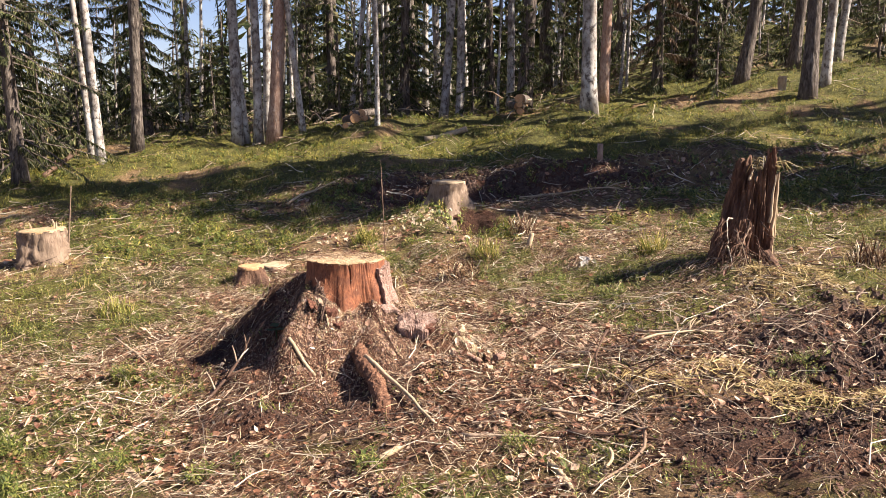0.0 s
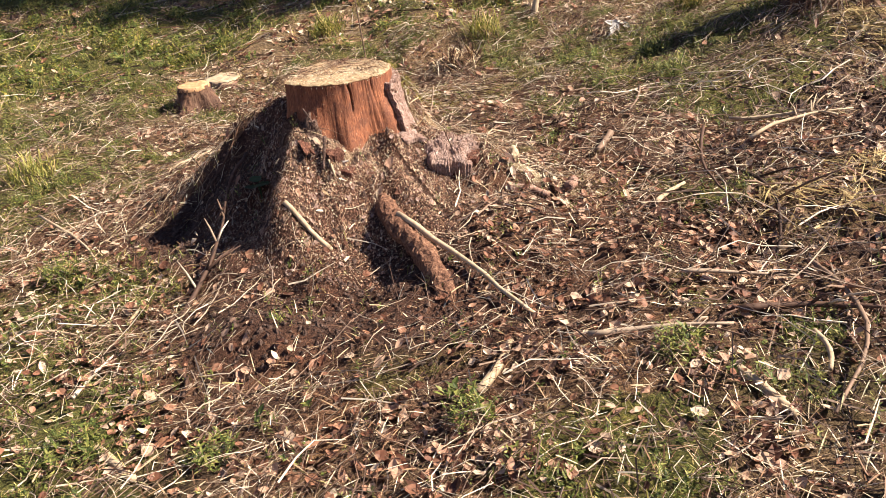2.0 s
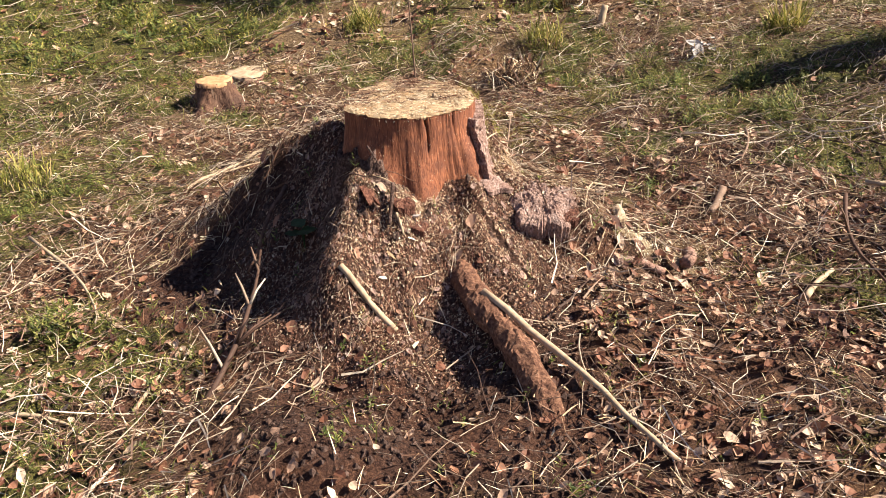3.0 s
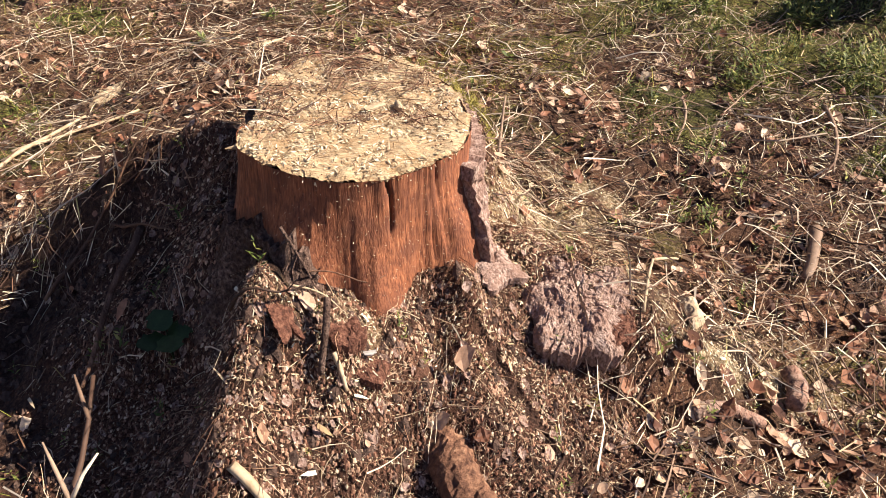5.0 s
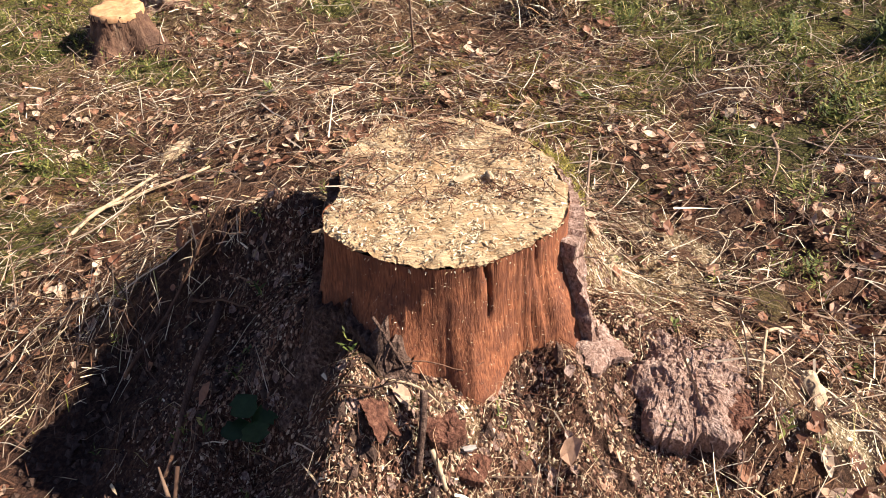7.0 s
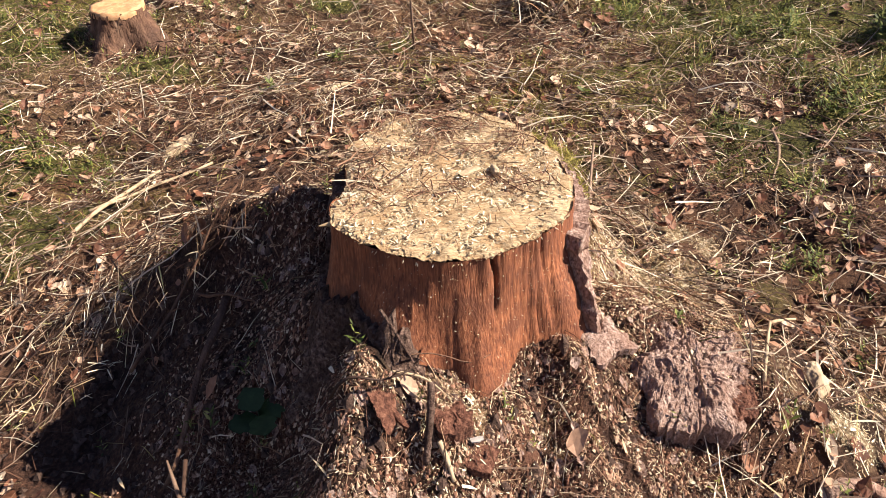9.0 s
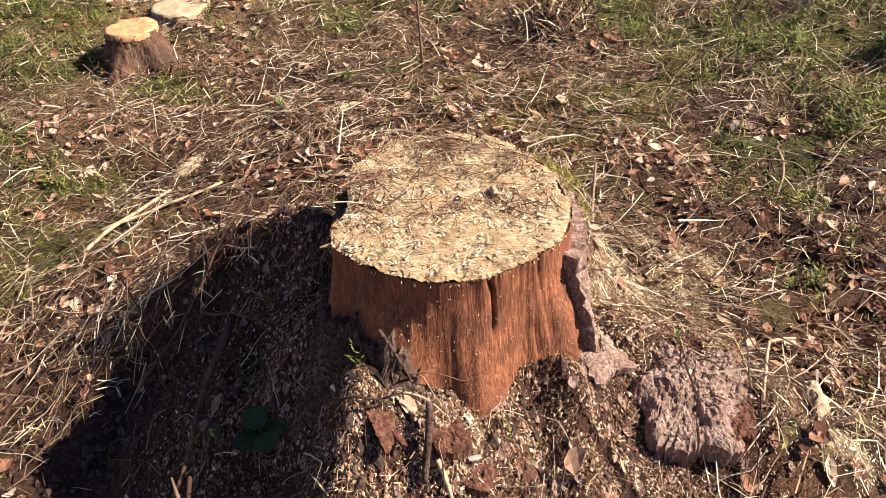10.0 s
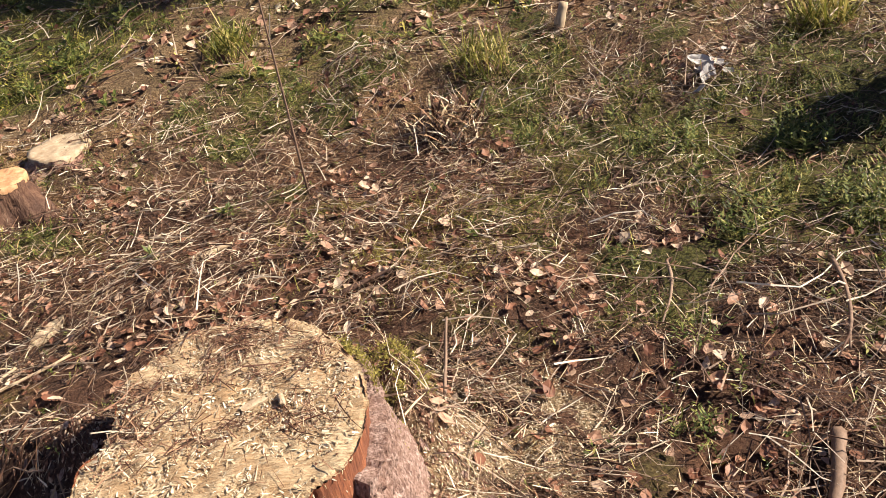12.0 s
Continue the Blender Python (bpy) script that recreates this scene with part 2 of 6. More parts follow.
# ---- mesh helpers ----
def mesh_np(name, verts, faces, mat, smooth=False):
    verts, faces = np.asarray(verts, np.float32).reshape(-1, 3), np.asarray(faces, np.int32)
    k = faces.shape[1]
    me = bpy.data.meshes.new(name)
    me.vertices.add(len(verts))
    me.vertices.foreach_set("co", verts.ravel())
    me.loops.add(faces.size)
    me.loops.foreach_set("vertex_index", faces.ravel())
    me.polygons.add(len(faces))
    me.polygons.foreach_set("loop_start", np.arange(0, faces.size, k, dtype=np.int32))
    me.polygons.foreach_set("use_smooth", np.full(len(faces), smooth))
    me.update(calc_edges=True)
    me.materials.append(mat)
    return me


def thing(name, label, category, at=(0, 0, 0), turn=0.0, group="", kind=""):
    ob = new(name)
    ob.empty_display_size = 0.05
    ob.matrix_world = pose(*at, 0, 0, turn)
    return tagged(ob, label, category, group, kind)


def part(name, me, parent, label="", kind=""):
    ob = new(name, me)
    ob.parent = parent
    return tagged(ob, label, kind=kind)


def join(pieces):
    """Verts and faces of several (verts, faces) with the same number of corners a face."""
    vs, fs, n = [], [], 0
    for v, f in pieces:
        vs.append(np.asarray(v, float))
        fs.append(np.asarray(f, int) + n)
        n += len(v)
    return np.concatenate(vs), np.concatenate(fs)


def tube(points, radii, sides=6, wobble=0.0, rng=None, cap=True):
    """A tapered tube along points, as quads; its ends drawn to a point."""
    p = np.asarray(points, float)
    radii = np.asarray(radii, float)
    if cap:
        p = np.concatenate([p[:1], p, p[-1:]])
        radii = np.r_[radii[0] * 0.05, radii, radii[-1] * 0.05]
    d = np.gradient(p, axis=0)
    if cap:
        d[0], d[-1] = d[2], d[-3]
        d[1], d[-2] = d[2], d[-3]
    d /= np.linalg.norm(d, axis=1)[:, None] + 1e-9
    ref = np.array([0.0, 0, 1]) if abs(d[len(d) // 2][2]) < 0.85 else np.array([1.0, 0, 0])
    u = np.cross(d, ref)
    u /= np.linalg.norm(u, axis=1)[:, None] + 1e-9
    w = np.cross(d, u)
    a = np.arange(sides) * 2 * np.pi / sides
    r = radii[:, None] * (1 + (rng.uniform(-wobble, wobble, (len(p), sides)) if wobble else 0))
    v = p[:, None] + (u[:, None] * np.cos(a)[None, :, None] + w[:, None] * np.sin(a)[None, :, None]) * r[:, :, None]
    i, j = np.meshgrid(np.arange(len(p) - 1), np.arange(sides), indexing="ij")
    k = (j + 1) % sides
    f = np.stack([i * sides + j, i * sides + k, (i + 1) * sides + k, (i + 1) * sides + j], -1).reshape(-1, 4)
    return v.reshape(-1, 3), f


def hash2(ix, iy, seed):
    h = (ix.astype(np.int64) * 374761393 + iy.astype(np.int64) * 668265263 + seed * 974711) & 0x7FFFFFFF
    h = ((h ^ (h >> 13)) * 1274126177) & 0x7FFFFFFF
    return ((h ^ (h >> 16)) & 0xFFFF) / 65535.0


def vnoise(x, y, size, seed=0):
    """Smooth value noise, 0 to 1, with cells of that size."""
    x, y = np.asarray(x, float) / size, np.asarray(y, float) / size
    ix, iy = np.floor(x), np.floor(y)
    fx, fy = x - ix, y - iy
    fx, fy = fx * fx * (3 - 2 * fx), fy * fy * (3 - 2 * fy)
    a, b = hash2(ix, iy, seed), hash2(ix + 1, iy, seed)
    c, d = hash2(ix, iy + 1, seed), hash2(ix + 1, iy + 1, seed)
    return (a * (1 - fx) + b * fx) * (1 - fy) + (c * (1 - fx) + d * fx) * fy


def blob(x, y, cx, cy, rx, ry=None):
    return np.exp(-((x - cx) / rx) ** 2 - ((y - cy) / (ry or rx)) ** 2)


# ---- ground ----
STUMP = (-0.55, 5.35)


def debris_cone(x, y):
    """The heap of duff round the stump's foot, with ridges over its roots."""
    dx, dy = x - STUMP[0], y - STUMP[1]
    r, a = np.hypot(dx, dy), np.mod(np.arctan2(dy, dx), 2 * np.pi)
    right = np.exp(-((np.mod(a + 1.0, 2 * np.pi) - 0.60) / 0.45) ** 2)
    front = 1 / (1 + np.exp(-(a - 3.90) / 0.07)) / (1 + np.exp((a - 5.35) / 0.12))
    high = 0.05 + 0.04 * np.exp(-((a - 1.6) / 0.6) ** 2) + 0.135 * front + 0.16 * right + 0.035 * np.exp(-((a - 4.10) / 0.22) ** 2) + 0.03 * np.exp(-((a - 5.15) / 0.16) ** 2) - 0.03 * np.exp(-((a - 4.72) / 0.14) ** 2) + 0.20 * np.exp(-((a - 2.55) / 0.42) ** 2)
    high = high + 0.05 * np.exp(-((a - 4.15) / 0.20) ** 2 - ((r - 0.25) / 0.07) ** 2)
    return high - (0.40 + 0.16 * front + 0.05 * right) * (r - 0.25) + 0.03 * (vnoise(x, y, 0.09, 6) - 0.5) + 0.16 * np.exp(-((a - 3.5) / 0.55) ** 2 - ((r - 0.24) / 0.13) ** 2)



def ground_z(x, y, fine=True):
    """The forest floor: rising to the right and, beyond the clearing, uphill."""
    x, y = np.asarray(x, float), np.asarray(y, float)
    rise = sum(np.interp(y + o, (6.3, 8, 9.5, 14, 18.5, 23, 40, 120), (0, 0.13, 0.25, 0.52, 1.15, 1.40, 1.9, 3.0)) for o in (-0.8, 0, 0.8)) / 3
    z = -0.13 + 9 * np.tanh(0.055 * x / 9) + rise + 0.35 * blob(x, y, 9, 19, 5) + 2.2 * blob(x, y, 13, 30, 8, 9) - 0.25 * blob(x, y, -8, 14, 3, 4)
    z = np.logaddexp(z / 0.035, debris_cone(x, y) / 0.035) * 0.035
    # the duff on the buttress roots, the flare on the shaded side, soil behind the stump, dips in the litter
    z = z + 0.12 * blob(x, y, -0.70, 4.98, 0.12, 0.12) + 0.05 * blob(x, y, -0.85, 5.28, 0.12, 0.14) + 0.09 * blob(x, y, -0.81, 4.78, 0.10, 0.14) + 0.08 * blob(x, y, -0.36, 5.08, 0.07, 0.07) + 0.05 * blob(x, y, -0.55, 4.93, 0.08, 0.10)
    z = z + 0.11 * blob(x, y, -1.04, 5.29, 0.20, 0.15) + 0.26 * blob(x, y, -0.25, 5.59, 0.11, 0.14) - 0.05 * blob(x, y, -0.46, 4.86, 0.10, 0.12) - 0.06 * blob(x, y, -0.41, 5.02, 0.05, 0.07)
    z = z + 0.07 * blob(x, y, -0.75, 5.03, 0.06, 0.09) + 0.07 * blob(x, y, -0.79, 4.94, 0.06, 0.09) + 0.06 * blob(x, y, -0.84, 4.86, 0.06, 0.08)
    z = z + 0.13 * blob(x, y, -0.86, 5.57, 0.13, 0.09) + 0.10 * blob(x, y, -1.02, 5.65, 0.13, 0.09) + 0.07 * blob(x, y, -1.20, 5.66, 0.16, 0.09)
    z = z + 0.07 * blob(x, y, 0.10, 5.06, 0.22, 0.20) + 0.05 * blob(x, y, 0.6, 5.4, 0.5, 0.4) - 0.05 * blob(x, y, -0.48, 4.55, 0.14, 0.22) + 0.11 * blob(x, y, -0.9, 4.2, 0.22, 0.18) - 0.05 * blob(x, y, -0.62, 4.28, 0.2, 0.14)
    z = z - 0.10 * blob(x, y, -1.34, 5.85, 0.30, 0.25) - 0.12 * blob(x, y, -1.65, 6.7, 0.45, 0.35) - 0.13 * blob(x, y, 0.0, 7.3, 1.3, 0.75) - 0.06 * blob(x, y, -0.5, 7.6, 0.6, 0.4)
    z = z + 0.24 * blob(x, y, 2.4, 6.45, 0.75, 0.65) + 0.19 * blob(x, y, 0.05, 9.5, 0.7, 0.45) - 0.55 * blob(x, y, 0.34, 9.28, 0.22, 0.19)
    z = z + 0.08 * blob(x, y, -3.9, 8.4, 0.6) + 0.05 * blob(x, y, -0.55, 9.0, 0.5, 0.4)
    bank = np.exp(-((x - 1.5) / 3.2) ** 4)
    z = z + bank * (0.22 * np.exp(-((y - 12.2) / 0.55) ** 2) - 0.20 * np.exp(-((y - 11.2) / 0.5) ** 2))
    z = z + (vnoise(x, y, 1.3, 1) - 0.5) * 0.10 + (vnoise(x, y, 0.45, 2) - 0.5) * 0.075
    z = z + (vnoise(x, y, 0.30, 7) - 0.5) * 0.13 * np.clip((x - 0.9) / 0.8, 0, 1) * np.clip((6.2 - y) / 0.8, 0, 1)
    far = np.clip((y - 8) / 6, 0, 1)
    z = z + far * ((vnoise(x, y, 1.9, 5) - 0.5) * 0.36 + (vnoise(x, y, 0.7, 8) - 0.5) * 0.26 + (vnoise(x, y, 0.35, 9) - 0.5) * 0.10)
    if fine:
        close = np.exp(-(np.maximum(np.abs(x) - 4, 0) / 3) ** 2 - (np.maximum(np.abs(y - 6) - 3.5, 0) / 3) ** 2)
        z = z + close * ((vnoise(x, y, 0.14, 3) - 0.5) * 0.045 + (vnoise(x, y, 0.05, 4) - 0.5) * 0.020)
    return z


def zone_green(x, y):
    g = 1.5 * blob(x, y, -2.1, 3.75, 0.75, 0.7) + 1.1 * blob(x, y, 1.15, 6.72, 0.45, 0.45) + 0.6 * blob(x, y, 1.9, 6.6, 0.5, 0.5) + 0.25 * blob(x, y, 0.55, 7.6, 0.5, 0.3) + 0.5 * blob(x, y, -2.3, 7.8, 0.5, 0.4) + 0.9 * blob(x, y, -1.6, 8.9, 1.9, 0.9) + 0.12 * blob(x, y, 0.6, 5.6, 0.5) + 0.2 * blob(x, y, 1.3, 5.75, 0.4, 0.4) + 0.35 * blob(x, y, 0.75, 3.4, 0.5, 0.3) + 0.3 * blob(x, y, 1.9, 6.9, 0.6, 0.4)
    g = g + 0.9 * blob(x, y, -2.6, 11.6, 2.2, 1.4) + 0.85 * blob(x, y, 3.6, 8.2, 1.5, 1.1) + 0.9 * blob(x, y, 5.0, 10.8, 2.2, 1.4) + 0.6 * blob(x, y, -4.5, 9.6, 1.5, 1.2) + 0.8 * blob(x, y, -2.7, 6.2, 0.9, 0.6) + 0.7 * blob(x, y, -3.2, 7.4, 1.0, 0.5) + 0.6 * blob(x, y, -2.3, 4.9, 0.6, 0.4) + 0.3 * blob(x, y, 1.7, 5.7, 0.6, 0.35) + 0.5 * blob(x, y, 3.2, 6.0, 0.9, 0.6) + 0.25 * blob(x, y, 0.9, 7.9, 0.8, 0.4) + 0.4 * blob(x, y, -0.4, 3.0, 0.6, 0.4)
    g = np.maximum(g, np.clip((y - 12.2) / 1.5, 0, 0.85))
    tufts = np.clip((vnoise(x, y, 0.26, 14) - 0.64) * 4, 0, 0.50) * (1 - blob(x, y, -0.5, 5.0, 0.9, 1.0)) * (1 - blob(x, y, -1.0, 6.7, 0.7, 0.6))
    patchy = np.where(y > 8, np.clip(2.0 * vnoise(x, y, 1.1, 18) - 0.15 + 0.6 * (vnoise(x, y, 0.3, 19) - 0.5), 0.1, 1), 1)
    return np.clip(g * patchy * (0.55 + 0.9 * vnoise(x, y, 0.5, 11)) + tufts, 0, 1)


def zone_soil_shade(x, y):
    s = blob(x, y, -0.75, 4.25, 0.45, 0.28) + 0.8 * blob(x, y, -0.25, 4.35, 0.2, 0.45) + 1.1 * blob(x, y, 2.9, 4.7, 1.3, 0.9) + 2.2 * blob(x, y, 0.34, 9.28, 0.30, 0.26) + 1.0 * blob(x, y, 1.45, 3.6, 0.6, 0.5)
    # the blob at (-1.18, 5.22) paints the stump's cast shadow darker, with less straw
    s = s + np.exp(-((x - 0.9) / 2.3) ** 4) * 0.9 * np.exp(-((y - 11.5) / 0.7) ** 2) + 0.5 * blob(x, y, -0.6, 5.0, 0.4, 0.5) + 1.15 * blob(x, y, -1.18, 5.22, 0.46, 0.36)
    return np.clip(s * (0.6 + 0.8 * vnoise(x, y, 0.3, 12)), 0, 1)


def zone_fine(x, y):
    """The crumbly duff heap round the stump."""
    return np.clip(1.5 * np.exp(-(np.hypot(x + 0.58, y - 5.08) / 0.60) ** 4) - 0.1, 0, 1)


def zone_dust(x, y):
    d = 0.8 * blob(x, y, -0.12, 5.55, 0.28, 0.35) + 0.3 * blob(x, y, -0.6, 4.95, 0.35, 0.25) + 0.6 * blob(x, y, 0.1, 5.75, 0.2) + 0.5 * blob(x, y, -0.35, 9.3, 0.4, 0.3) + 0.5 * blob(x, y, 0.25, 4.9, 0.4, 0.3)
    return np.clip(d * (0.25 + 1.1 * vnoise(x, y, 0.2, 13)) * np.clip(2.2 * vnoise(x, y, 0.07, 16) - 0.2, 0.15, 1.1), 0, 1)


def zone_mat(x, y):
    """Matted dry grass, beyond the thick needle litter round the stump."""
    away = np.hypot((x + 0.4) / 1.9, (y - 5.6) / 2.1)
    return np.clip((away - 0.85) * 2.5, 0, 1) * np.clip(0.4 + 0.9 * vnoise(x, y, 0.6, 17), 0, 1)


def graded(lo, hi, near_lo, near_hi, step, grow):
    """Grid lines: even steps in the near stretch, ever wider ones beyond it."""
    mid = list(np.arange(near_lo, near_hi, step))
    out, s = mid[-1], step
    while out < hi:
        s *= grow
        out += s
        mid.append(out)
    out, s = near_lo, step
    while out > lo:
        s *= grow
        out -= s
        mid.insert(0, out)
    return np.array(mid)


gx, gy = graded(-400, 400, -2.6, 2.8, 0.032, 1.075), graded(-200, 600, 3.0, 7.8, 0.032, 1.06)
GX, GY = np.meshgrid(gx, gy)
GZ = ground_z(GX, GY)
ny, nx = GX.shape
ii = (np.arange(ny - 1)[:, None] * nx + np.arange(nx - 1)[None]).ravel()
ground_me = mesh_np("ground", np.stack([GX, GY, GZ], -1), np.stack([ii, ii + 1, ii + nx + 1, ii + nx], -1), M_GROUND, True)
zones = ground_me.color_attributes.new("zones", "FLOAT_COLOR", "POINT")
# second channel: bare soil, duff, and the shadow painted left of the stump
zones.data.foreach_set("color", np.stack([zone_green(GX, GY), np.clip(zone_soil_shade(GX, GY) + 0.75 * zone_fine(GX, GY), 0, 1), zone_dust(GX, GY), zone_mat(GX, GY)], -1).astype(np.float32).ravel())
ground = tagged(new("ground", ground_me), "forest clearing floor of leaf litter, moss and bare soil", "ground", kind="structure")

# ---- the felled tree's stump ----
RIM = [(0.0, 0.237), (0.3, 0.238), (0.65, 0.243), (1.0, 0.262), (1.45, 0.255), (1.9, 0.258), (2.2, 0.241), (2.5, 0.224), (2.73, 0.206), (3.06, 0.184), (3.30, 0.205), (3.52, 0.240), (3.72, 0.262), (3.9, 0.260), (4.23, 0.265), (4.5, 0.272), (4.74, 0.269), (5.06, 0.261), (5.36, 0.260), (5.68, 0.258), (6.1, 0.240)]
RIM_A = np.linspace(-0.3, 2 * np.pi + 0.3, 400)
RIM_R = np.interp(RIM_A, *zip(*([(a - 2 * np.pi, r) for a, r in RIM[-2:]] + RIM + [(a + 2 * np.pi, r) for a, r in RIM[:3]])))
RIM_R = np.convolve(np.pad(RIM_R, 4, "edge"), np.hanning(11)[1:-1] / np.hanning(11).sum(), "valid")


def lobe(a, at, wide):
    """A rounded rise at one side of the trunk, by angle."""
    return np.exp(-((np.mod(a - at + np.pi, 2 * np.pi) - np.pi) / wide) ** 2)


def stump_r(a, z, flare=1.0):
    """Radius of the big stump by angle and by height over the ground line (z 0 to 1, 1 at the cut)."""
    r = np.interp(np.mod(a, 2 * np.pi), RIM_A, RIM_R)
    low = (1 - z) ** 1.8
    feet = 0.07 + 0.26 * lobe(a, 4.27, 0.20) + 0.10 * lobe(a, 4.78, 0.16) + 0.11 * lobe(a, 5.52, 0.20) + 0.10 * lobe(a, 3.5, 0.35) + 0.22 * lobe(a, 2.45, 0.30) + 0.12 * lobe(a, 0.65, 0.35) + 0.12 * lobe(a, 1.6, 0.4) - 0.03 * lobe(a, 5.14, 0.10)
    swell = 0.012 * lobe(a, 5.50, 0.16) * np.exp(-((z - 0.62) / 0.14) ** 2)
    return r + flare * low * feet + swell


def lathe(radius, zs, angles, closed=True):
    """Rings of radius(angle, index) at heights zs, as quads."""
    A, I = np.meshgrid(angles, np.arange(len(zs)))
    R = radius(A, I)
    v = np.stack([R * np.cos(A), R * np.sin(A), np.broadcast_to(np.asarray(zs)[:, None], A.shape) if np.ndim(zs) == 1 else zs], -1).reshape(-1, 3)
    n, m = len(angles), len(zs)
    cols = np.arange(n if closed else n - 1)
    i, j = np.meshgrid(np.arange(m - 1), cols, indexing="ij")
    k = (j + 1) % n
    return v, np.stack([i * n + j, i * n + k, (i + 1) * n + k, (i + 1) * n + j], -1).reshape(-1, 4)


TOP, FOOT = 0.435, -0.24


def big_stump():
    rng = np.random.default_rng(3)
    st = thing("tree_stump", "large fresh-cut spruce stump with reddish bared wood and sawdust on top", "tree stump", (*STUMP, 0))
    n, rows = 440, 70
    ang = np.arange(n) * 2 * np.pi / n
    zs = np.linspace(FOOT, TOP, rows)
    grooves = (vnoise(ang * 9, ang * 0, 0.12, 21) - 0.5) * 0.0007 + (vnoise(ang * 9, ang * 0, 0.6, 24) - 0.5) * 0.0012

    def rad(A, I):
        t = np.clip((zs[I] - 0.0) / TOP, 0, 1)
        rough = (vnoise(A * 0.6, zs[I], 0.035, 22) - 0.5) * 0.003 + (vnoise(A * 6, zs[I] * 0.35, 0.06, 23) - 0.5) * 0.0012
        torn = np.clip(vnoise(A * 1.5, zs[I] * 0.25, 0.035, 26) - 0.62, 0, 1) * 0.022 * lobe(A, 5.25, 0.28) + np.clip(vnoise(A * 1.2, zs[I] * 0.3, 0.03, 28) - 0.72, 0, 1) * 0.008
        rough = rough - torn + 0.0015 * np.round(vnoise(A * 1.1, zs[I] * 0.22, 0.05, 27) * 3) / 3
        crack = 0.030 * np.exp(-((np.mod(A, 2 * np.pi) - 4.88 - 0.03 * np.sin(zs[I] * 22) - 0.02 * vnoise(zs[I], zs[I] * 0, 0.02, 25)) / 0.009) ** 2) * np.clip((zs[I] - 0.30) / 0.08, 0, 1)
        return stump_r(A, t) + rough + grooves[(A / (2 * np.pi) * n).astype(int) % n] - crack

    v, f = lathe(rad, zs, ang)
    rx, ry = v[-n:, 0], v[-n:, 1]
    v[-n:, 2] = TOP + 0.009 - 0.016 / (1 + np.exp(-(ry + 0.05) / 0.006)) - 0.02 * rx
    part("bared_wood", mesh_np("bared_wood", v, f, M_WOOD, True), st, "reddish brown wood stripped of its bark")
    # sawn top: rings of points, uneven saw marks, a raised torn step and a ragged rim
    k = 60
    fr = np.linspace(0, 1, k)
    A, Fr = np.meshgrid(ang, fr)
    R = Fr * (stump_r(A, 1.0) + 0.0 + 0.006 * np.clip(np.cos(A - 0.7), 0, 1) + 0.006 * (vnoise(A * 3, A * 0, 0.30, 31) - 0.5) + 0.0045 * (vnoise(A * 3, A * 0, 0.024, 35) - 0.5))
    X, Y = R * np.cos(A), R * np.sin(A)
    Z = TOP + 0.012 + (vnoise(X, Y, 0.03, 32) - 0.5) * 0.012 + (vnoise(X * 0.4, Y, 0.008, 33) - 0.5) * 0.006 - 0.016 / (1 + np.exp(-(Y + 0.05) / 0.006)) - 0.02 * X
    Z = np.where(Fr > 0.97, Z - 0.005 * vnoise(A * 4, A * 0, 0.03, 34), Z)
    skirt = np.stack([X[-1] * 0.99, Y[-1] * 0.99, Z[-1] - 0.002 - 0.007 * vnoise(ang * 5, ang * 0, 0.03, 36) ** 2], -1)
    V = np.concatenate([np.stack([X, Y, Z], -1).reshape(-1, 3), skirt])
    i, j = np.meshgrid(np.arange(k), np.arange(n), indexing="ij")
    q = (j + 1) % n
    part("sawn_face", mesh_np("sawn_face", V, np.stack([i * n + j, i * n + q, (i + 1) * n + q, (i + 1) * n + j], -1).reshape(-1, 4), M_CUT), st, "pale sawn top strewn with sawdust and needles")
    for s in range(30):
        a = rng.uniform(3.5, 5.6)
        r = float(stump_r(a, 1.0)) - 0.002
        z = TOP + 0.004 - 0.02 * r * math.cos(a)
        d = np.array([math.cos(a), math.sin(a), -rng.uniform(0.2, 0.9)]) * rng.uniform(0.002, 0.008) + np.array([-math.sin(a), math.cos(a), 0]) * rng.normal(0, 0.003)
        b = np.array([r * math.cos(a), r * math.sin(a), z])
        v, f = tube([b, b + d * 0.6, b + d], (0.0013, 0.0011, 0.0004), 4)
        part("splinter", mesh_np("splinter", v, f, M_CHIP), st)
    b = np.array([float(stump_r(3.66, 1.0)) * math.cos(3.66), float(stump_r(3.66, 1.0)) * math.sin(3.66), TOP + 0.006])
    v, f = tube([b + (0.02, 0, 0), b, b + (-0.022, -0.002, -0.001)], (0.006, 0.005, 0.001), 6)
    part("splinter", mesh_np("splinter", v, f, M_CHIP), st, "pale torn splinter jutting from the rim")
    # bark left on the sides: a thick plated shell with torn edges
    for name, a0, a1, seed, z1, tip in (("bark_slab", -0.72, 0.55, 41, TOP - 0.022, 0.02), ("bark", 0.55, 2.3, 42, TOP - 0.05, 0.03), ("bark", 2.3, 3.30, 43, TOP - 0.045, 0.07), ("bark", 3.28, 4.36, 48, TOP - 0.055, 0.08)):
        nu, nh = 84, 76
        aa = np.linspace(a0, a1, nu)
        hh = np.linspace(0, 1, nh)
        A, H = np.meshgrid(aa, hh)
        edge = (vnoise(H * 4, H * 0 + seed, 0.12, seed) - 0.5) * 0.16
        mid = (a0 + a1) / 2
        A2 = mid + (A - mid) * (1 + edge * np.abs(A - mid)) + (0.16 * (np.clip((H - 0.5) / 0.5, 0, 1) - 0.4) * (A - a0) / (a1 - a0) + 0.05 * (vnoise(H * 4, A * 0, 0.07, seed + 7) - 0.5) if a1 > 4 else 0)
